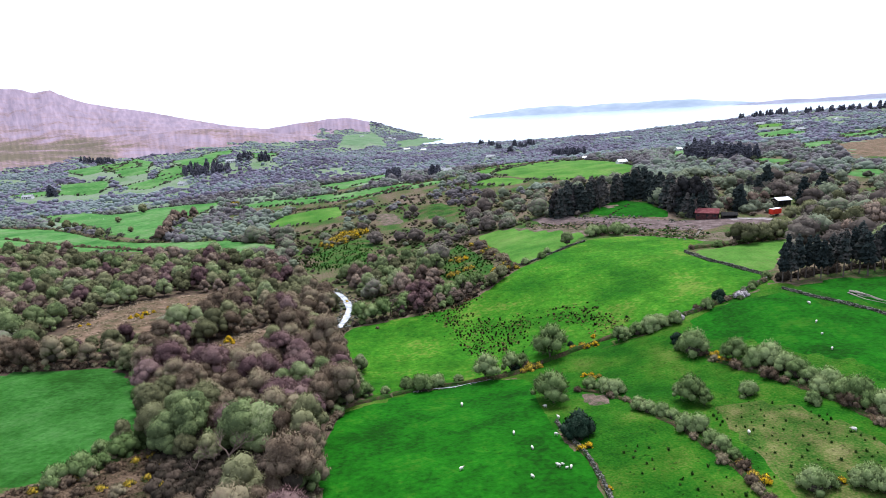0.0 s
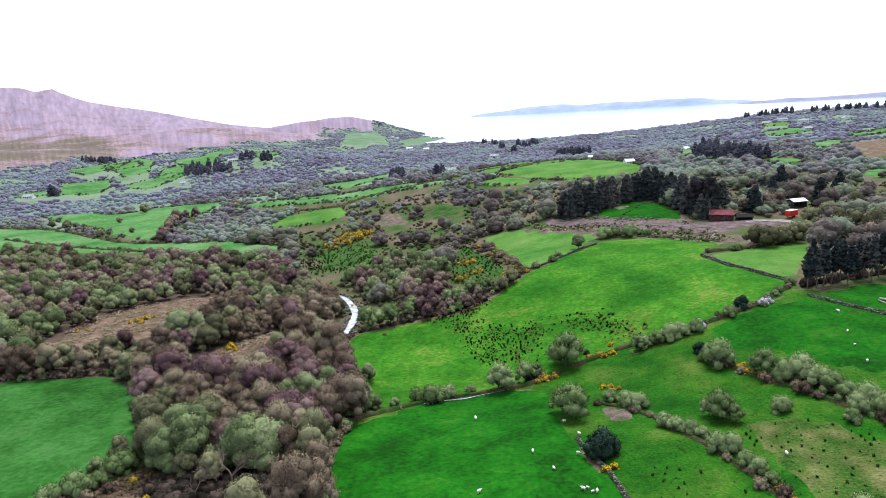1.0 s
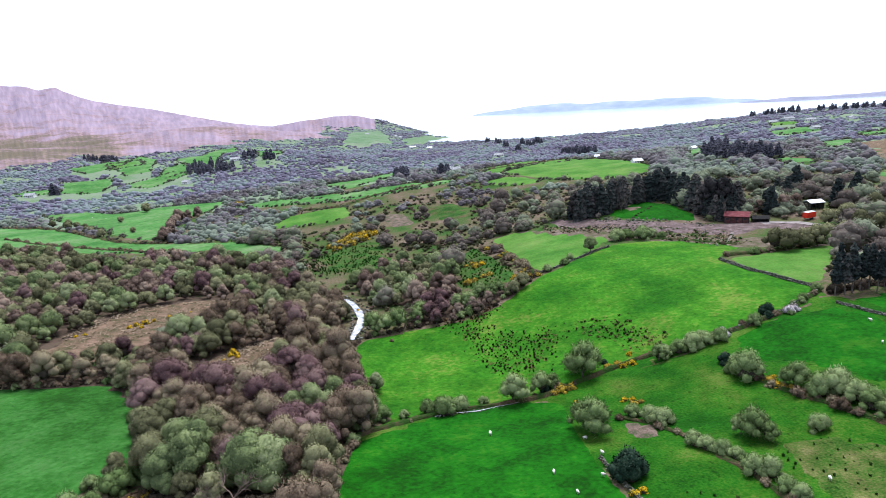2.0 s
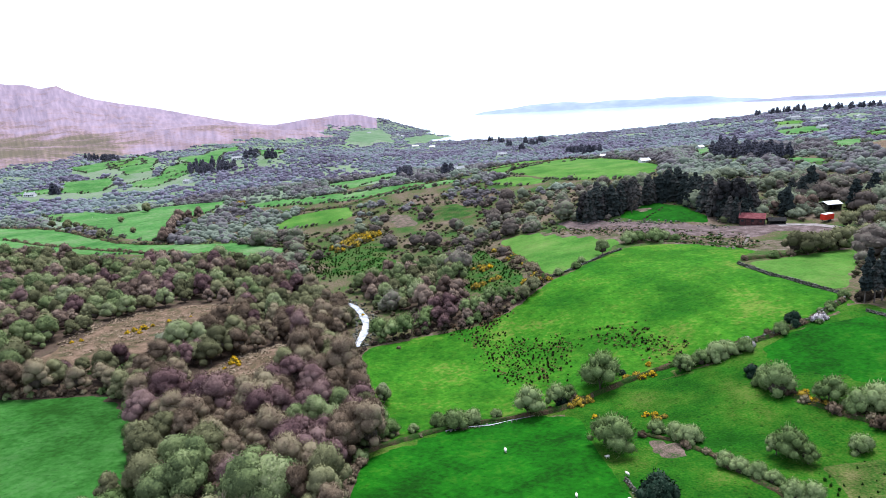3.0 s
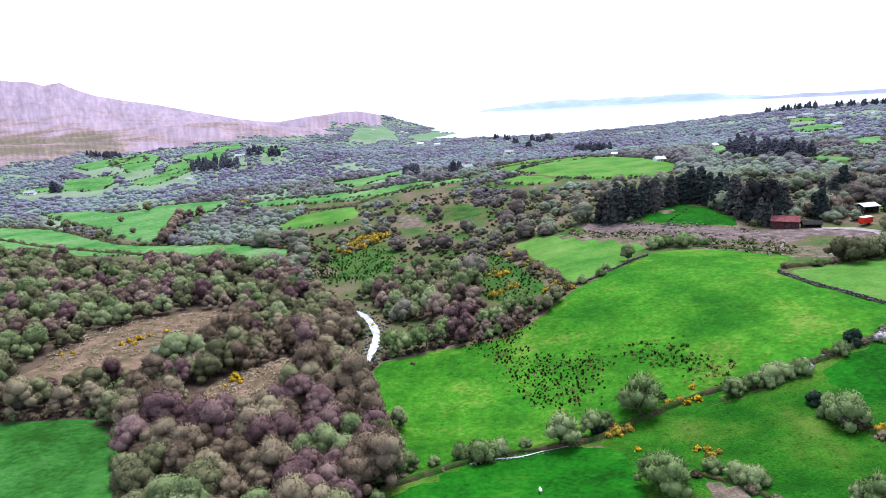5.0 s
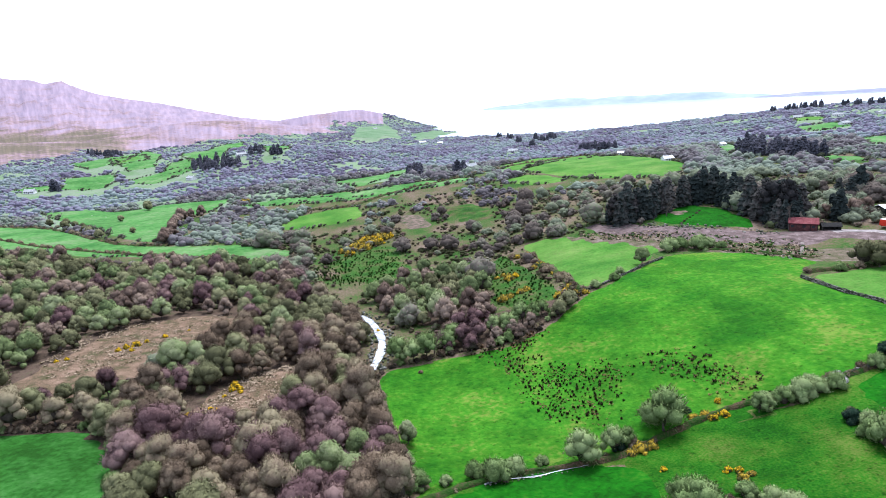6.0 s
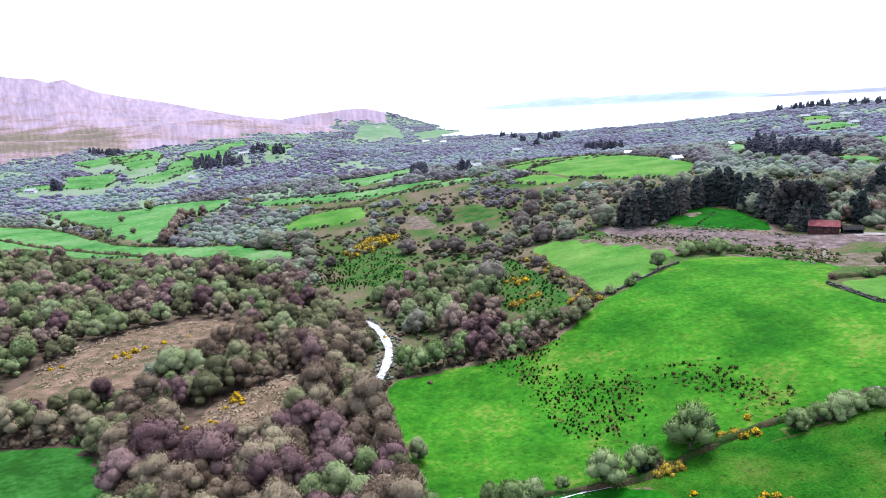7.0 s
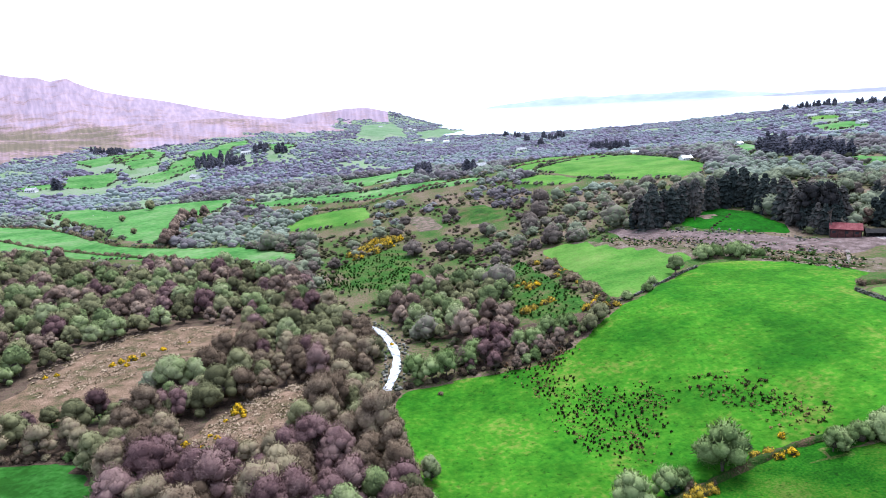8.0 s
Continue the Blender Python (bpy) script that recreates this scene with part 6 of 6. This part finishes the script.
def build_stream():
    """A narrow brook in a stony bed below the long bank."""
    p = resample(STREAM, 1.0)
    way = unit(np.gradient(p, axis=0))
    side = np.stack([-way[:, 1], way[:, 0]], 1)
    v, k = [], 4
    for i, (q, s) in enumerate(zip(p, side)):
        wide = 0.34 + 0.16 * math.sin(i * 0.9) + 0.10 * math.sin(i * 2.3)
        q = q + s * 0.35 * math.sin(i * 0.5)
        z = float(height(q[0], q[1])) + 0.42
        v += [(q[0] + s[0] * wide * a, q[1] + s[1] * wide * a, z - 0.05 * abs(a)) for a in np.linspace(-0.5, 0.5, k)]
    f = [(i * k + j, i * k + j + 1, (i + 1) * k + j + 1, (i + 1) * k + j) for i in range(len(p) - 1) for j in range(k - 1)]
    tagged(new("stream", mesh_of("stream", v, f, SKYRIFFLE, True)), "narrow brook with a painted pale glint below the field bank", "stream", kind="structure")
    sv, sf = [], []
    for q, s in zip(p, side):
        for a in (-1, 1):
            c = q + s * a * rng.uniform(0.4, 0.9)
            r = rng.uniform(0.10, 0.24)
            n = len(sv)
            sv += list(np.array([c[0], c[1], float(height(c[0], c[1])) + 0.36]) + ICO_V * (r, r, r * 0.7) * rng.uniform(0.8, 1.2, (12, 1)))
            sf += [tuple(n + i for i in t) for t in ICO_F]
    tagged(new("stream_stones", mesh_of("stream_stones", sv, sf, STONE)), "small grey stones along the brook", "stones", kind="stuff")


build_stream()
spots([(76.8, 285.9, 0.35), (78.6, 287.9, 0.4), (80.3, 289.8, 0.35), (82.2, 291.7, 0.4), (84.1, 293.6, 0.35), (87.0, 297.0, 0.4), (89.3, 300.1, 0.4)], UNDERS, "dark row across the paddock")
spots([(36.9, 153.8, 0.85), (34.1, 148.6, 0.8), (36.3, 148.9, 0.9), (30.9, 130.8, 0.8), (29.4, 131.6, 0.7), (20.1, 135.4, 0.7), (-40.5, 221.5, 0.8)], GORSES, "gorse in flower")


# ---- sheep ----
def ball(bm, c, r, seg=10, rings=7, rough=0.0):
    """An uneven rounded body."""
    m = Matrix.Translation(c) @ Matrix.Diagonal((*r, 1))
    out = bmesh.ops.create_uvsphere(bm, u_segments=seg, v_segments=rings, radius=1, matrix=m)
    if rough:
        for v in out["verts"]:
            v.co += Vector(rng.normal(0, rough, 3))


def build_sheep():
    root = new("sheep")
    bm = bmesh.new()
    ball(bm, (0, 0, 0.58), (0.56, 0.27, 0.29), 12, 8, 0.02)
    part("body", bm, WOOL, root, "thick off-white fleece")
    bm = bmesh.new()
    ball(bm, (0.62, 0, 0.62), (0.17, 0.09, 0.11))
    ball(bm, (0.55, 0.11, 0.70), (0.04, 0.08, 0.03), 6, 4)
    ball(bm, (0.55, -0.11, 0.70), (0.04, 0.08, 0.03), 6, 4)
    part("head", bm, FACE, root, "pale face with ears")
    for x in (-0.33, 0.33):
        for y in (-0.14, 0.14):
            bm = bmesh.new()
            bmesh.ops.create_cone(bm, cap_ends=True, segments=6, radius1=0.035, radius2=0.055, depth=0.42, matrix=Matrix.Translation((x, y, 0.19)))
            part("leg", bm, FACE, root)
    return tagged(root, "white woolly sheep grazing on short grass", "sheep", "grazing sheep")


FACE = material("sheep_face", [(0.30, 0.27, 0.23), (0.45, 0.42, 0.37)], 0.2, 0.05)
ewe = build_sheep()
for i, (x, y) in enumerate(SHEEP_SPOTS):
    m = pose(x, y, float(height(x, y)) + 0.16 + 0.0007 * math.hypot(x, y), 0, 0, float(rng.uniform(0, 360)))
    if i == 0:
        ewe.matrix_basis = m
    else:
        s = 0.55 if i in (9, 13, 18, 19) else float(rng.uniform(0.70, 0.86))
        copy_thing(ewe, m).scale = (s, s, s)

# ---- buildings ----
WHITEWASH = material("white_rendered_wall", [(0.4510, 0.4510, 0.4536), (0.5904, 0.5904, 0.5880), (0.6560, 0.6560, 0.6552)], 2.0, 0.3)
SLATE = material("grey_slate_roof", [(0.16, 0.165, 0.175), (0.24, 0.245, 0.255), (0.32, 0.32, 0.33)], 2.0, 0.3)
PALEROOF = material("pale_sheet_roof", [(0.50, 0.51, 0.53), (0.66, 0.67, 0.69)], 3.0, 0.4)
GLASS = glossy("dark_window_glass", (0.02, 0.025, 0.03), 0.05, 0.0, 1.0)
REDROOF = material("faded_red_sheet_roof", [(0.085, 0.024, 0.028), (0.130, 0.042, 0.046), (0.180, 0.078, 0.078)], 1.6, 0.25, by="island", spread=0.35)
REDWALL = material("dark_red_sheet_wall", [(0.030, 0.016, 0.016), (0.062, 0.026, 0.026), (0.100, 0.048, 0.044)], 1.2, 0.25)
RED = material("bright_red_paint", [(0.42, 0.028, 0.016), (0.55, 0.045, 0.024)], 1.0, 0.2, rough=0.6)
DARK = material("dark_interior_boards", [(0.012, 0.012, 0.013), (0.035, 0.033, 0.032)], 0.6, 0.2)
RUBBER = material("black_rubber", [(0.015, 0.015, 0.016), (0.03, 0.03, 0.03)], 0.4, 0.1)


def gable(bm, long, wide, eave, ridge):
    """Four walls with pointed ends."""
    a, b = long / 2, wide / 2
    v = [bm.verts.new(p) for p in ((-a, -b, -0.6), (a, -b, -0.6), (a, b, -0.6), (-a, b, -0.6), (-a, -b, eave), (a, -b, eave), (a, b, eave), (-a, b, eave), (-a, 0, ridge), (a, 0, ridge))]
    for f in ((0, 1, 5, 4), (2, 3, 7, 6), (1, 2, 6, 9, 5), (3, 0, 4, 8, 7)):
        bm.faces.new([v[i] for i in f])


def slope(bm, long, wide, eave, ridge, side, over=0.35, ribs=0):
    """One roof slope with thickness, ribbed where it is of sheets."""
    a, b = long / 2 + over, wide / 2
    fall = (ridge - eave) / b
    n = 2 * ribs or 1
    rows = []
    for i in range(n + 1):
        x, up = -a + 2 * a * i / n, 0.07 * (i % 2) if ribs else 0.0
        hi, lo = (x, 0, ridge + up), (x, side * (b + over), eave - fall * over + up)
        rows.append([bm.verts.new((p[0], p[1], p[2] + d)) for p, d in ((hi, 0.16), (lo, 0.16), (lo, 0.02), (hi, 0.02))])
    for p, q in zip(rows, rows[1:]):
        for k in range(4):
            bm.faces.new((p[k], p[(k + 1) % 4], q[(k + 1) % 4], q[k]))
    bm.faces.new(rows[0])
    bm.faces.new(rows[-1])
    bmesh.ops.recalc_face_normals(bm, faces=bm.faces[:])


def house(x, y, turn, long, roof, label, chimneys=2, size=1.0):
    root = new("house")
    bm = bmesh.new()
    gable(bm, long, 7.0, 2.4, 4.6)
    wall = part("wall", bm, WHITEWASH, root)
    for s in (-1, 1):
        bm = bmesh.new()
        slope(bm, long, 7.0, 2.4, 4.6, s)
        part("roof_slope", bm, roof, root)
    for c in np.linspace(-long / 2 + 0.6, long / 2 - 0.6, chimneys):
        bm = bmesh.new()
        box(bm, c - 0.4, -0.35, 4.0, c + 0.4, 0.35, 5.5)
        part("chimney", bm, WHITEWASH, root)
    for s in (-1, 1):
        for c in np.linspace(-long / 2 + 1.6, long / 2 - 1.6, 5):
            bm = bmesh.new()
            if s < 0 and abs(c) < 0.1:
                box(bm, c - 0.5, s * 3.5 - 0.06, 0, c + 0.5, s * 3.5 + 0.06, 2.05)
                part("door", bm, DARK, root)
            else:
                box(bm, c - 0.6, s * 3.5 - 0.06, 0.9, c + 0.6, s * 3.5 + 0.06, 2.1)
                part("window", bm, GLASS, root)
    root.matrix_basis = pose(x, y, float(height(x, y)) + 0.1, 0, 0, turn) @ Matrix.Scale(size, 4)
    return tagged(root, label, "house", "scattered white houses")


for i, (x, y) in enumerate(HOUSES):
    near = math.hypot(x, y) < 700
    house(x, y, (15, -20, 40, 5, -35, 70)[i % 6], (11, 14, 12, 10)[i % 4] * (1.0 if near else 1.15), PALEROOF if i in (0, 1, 14, 6, 7) else SLATE,
          "white bungalow with a pale roof behind the hilltop field" if i in (0, 1) else "white rendered house with a grey roof among trees", size=0.72 if i in (0, 1, 14) else 1.0)


def barn():
    (x, y), root = BARN[0], new("barn")
    long, wide, eave, ridge = 9.0, 7.2, 2.8, 4.2
    bm = bmesh.new()
    gable(bm, long, wide, eave, ridge)
    part("wall", bm, REDWALL, root, "dark red sheet walls")
    for s in (-1, 1):
        bm = bmesh.new()
        slope(bm, long, wide, eave, ridge, s, 0.4, 22)
        part("roof_slope", bm, REDROOF, root, "faded red corrugated sheets")
    bm = bmesh.new()
    box(bm, long / 2 - 0.05, -1.6, -0.3, long / 2 + 0.08, 1.4, 2.7)
    part("door", bm, DARK, root, "dark sliding door")
    for c in (-3.4, 0.2, 3.2):
        bm = bmesh.new()
        box(bm, c - 0.5, -wide / 2 - 0.07, 1.3, c + 0.5, -wide / 2 + 0.05, 2.1)
        part("window", bm, GLASS, root)
    for c in np.linspace(-long / 2, long / 2, 5):
        bm = bmesh.new()
        box(bm, c - 0.09, -wide / 2 - 0.1, -0.4, c + 0.09, -wide / 2 + 0.02, eave)
        part("post", bm, DARK, root)
    root.matrix_basis = pose(x, y + 2, float(height(x, y + 2)) + 0.15, 0, 0, -28)
    tagged(root, "old barn with dark red walls and a faded red sheet roof", "barn")


def trailer():
    (x, y), root = TRAILER[0], new("trailer")
    bm = bmesh.new()
    box(bm, -2.6, -1.15, 0.7, 2.6, 1.15, 2.9)
    bmesh.ops.bevel(bm, geom=bm.edges[:], offset=0.12, segments=2, affect="EDGES")
    part("body", bm, RED, root, "bright red box body")
    bm = bmesh.new()
    box(bm, -2.5, -1.05, 2.92, 2.5, 1.05, 3.02)
    part("roof", bm, PALEROOF, root, "pale roof sheet")
    bm = bmesh.new()
    box(bm, 2.6, -0.1, 0.55, 3.9, 0.1, 0.7)
    part("drawbar", bm, DARK, root)
    for c in (-0.8, 0.3):
        for s in (-1.2, 1.2):
            bm = bmesh.new()
            bmesh.ops.create_cone(bm, cap_ends=True, segments=14, radius1=0.42, radius2=0.42, depth=0.25, matrix=Matrix.Translation((c, s, 0.42)) @ Matrix.Rotation(math.pi / 2, 4, "X"))
            part("wheel", bm, RUBBER, root)
    root.matrix_basis = pose(x, y, float(height(x, y)) + 0.2, 0, 0, 25)
    tagged(root, "bright red farm trailer with a pale roof in the yard", "trailer")


def shed(name, x, y, long, wide, eave, turn, roof, label):
    root = new(name)
    bm = bmesh.new()
    box(bm, -long / 2, wide / 2 - 0.15, -0.3, long / 2, wide / 2, eave)
    part("back_wall", bm, DARK, root)
    for s in (-1, 1):
        bm = bmesh.new()
        box(bm, s * long / 2 - 0.1, -wide / 2 + 0.003, -0.3, s * long / 2 + 0.1, wide / 2 - 0.153, eave)
        part("side_wall", bm, STONE, root)
    for c in np.linspace(-long / 2 + 0.4, long / 2 - 0.4, 4):
        bm = bmesh.new()
        box(bm, c - 0.1, -wide / 2 - 0.1, -0.3, c + 0.1, -wide / 2 + 0.1, eave)
        part("post", bm, DARK, root)
    for s in (-1, 1):
        bm = bmesh.new()
        slope(bm, long, wide, eave, eave + 0.9, s, 0.4, 12)
        part("roof_slope", bm, roof, root)
    root.matrix_basis = pose(x, y, float(height(x, y)) + 0.15, 0, 0, turn)
    tagged(root, label, "shed")


barn()
trailer()
shed("shed", SHED[0][0], SHED[0][1] + 6, 6.5, 5.0, 2.8, 10, PALEROOF, "open-fronted farm shed with a white sheet roof")
shed("lean_to", HUT[0][0], HUT[0][1], 6.0, 2.6, 1.6, -12, DARK, "low dark lean-to beside the barn")


def strip(name, line, wide, mat, label, lift=0.0):
    """A road or path laid along a line."""
    p = resample(line, 2.5)
    way = unit(np.gradient(p, axis=0))
    side = np.stack([-way[:, 1], way[:, 0]], 1)
    v = []
    for q, s in zip(p, side):
        for a in (-0.5, -0.2, 0.2, 0.5):
            o = q + s * wide * a * rng.uniform(0.85, 1.15)
            v.append((o[0], o[1], float(height(o[0], o[1])) + 0.32 + lift + 0.05 * (abs(a) < 0.3)))
    f = [(i * 4 + j, i * 4 + j + 1, i * 4 + 5 + j, i * 4 + 4 + j) for i in range(len(p) - 1) for j in range(3)]
    me = mesh_of(name, v, f, mat, True)
    tagged(new(name, me), label, "road", kind="structure")


PALE = material("pale_gravel", [(0.1210, 0.1045, 0.1018), (0.1870, 0.1650, 0.1623), (0.2530, 0.2310, 0.2255)], 2.0, 0.3, bump=0.1, bump_scale=0.3)
TRODDEN = material("trodden_path", [(0.09, 0.075, 0.068), (0.17, 0.145, 0.138)], 1.5, 0.3)
strip("road", ROAD, 4.0, PALE, "pale gravel farm road past the yard")
strip("path", FOOTPATH, 1.1, TRODDEN, "narrow pale footpath down the bank")


# ---- loose stones and felled trunks ----
def rubble(name, poly, gap, size, label):
    v, f = [], []
    for x, y in scatter(poly, gap):
        if rng.uniform() < 0.45 + 0.5 * waves(x, y, 19, 0.4):
            r = size * rng.uniform(0.3, 1.2)
            n = len(v)
            v += list(np.array([x, y, float(height(x, y)) + 0.35]) + ICO_V * (r, r, r * 0.6) * rng.uniform(0.7, 1.2, (12, 1)))
            f += [tuple(n + q for q in t) for t in ICO_F]
    tagged(new(name, mesh_of(name, v, f, STONE)), label, "stones", kind="stuff")


def log():
    (x0, y0), (x1, y1) = LOG
    v, f = [], []
    for k in range(6):
        o = rng.normal(0, 0.8, 4)
        a = (x0 + o[0], y0 + o[1], float(height(x0, y0)) + 0.5)
        b = (x1 + o[2], y1 + o[3], float(height(x1, y1)) + 0.3 + 0.08 * k)
        limb(v, f, a, b, 0.2, 0.08, 6, rng.normal(0, 0.3, 3))
    tagged(new("felled_trunks", mesh_of("felled_trunks", v, f, BLEACHED, True)), "bleached felled tree trunks lying in a field", "felled trunks")


BLEACHED = material("bleached_wood", [(0.14, 0.13, 0.11), (0.30, 0.27, 0.24)], 1.0, 0.15)
log()
rubble("rubble", RUBBLE_A, 0.9, 0.55, "pale rubble stones along the track")
rubble("rubble", RUBBLE_B, 1.6, 0.5, "scattered stones on a rough bank")
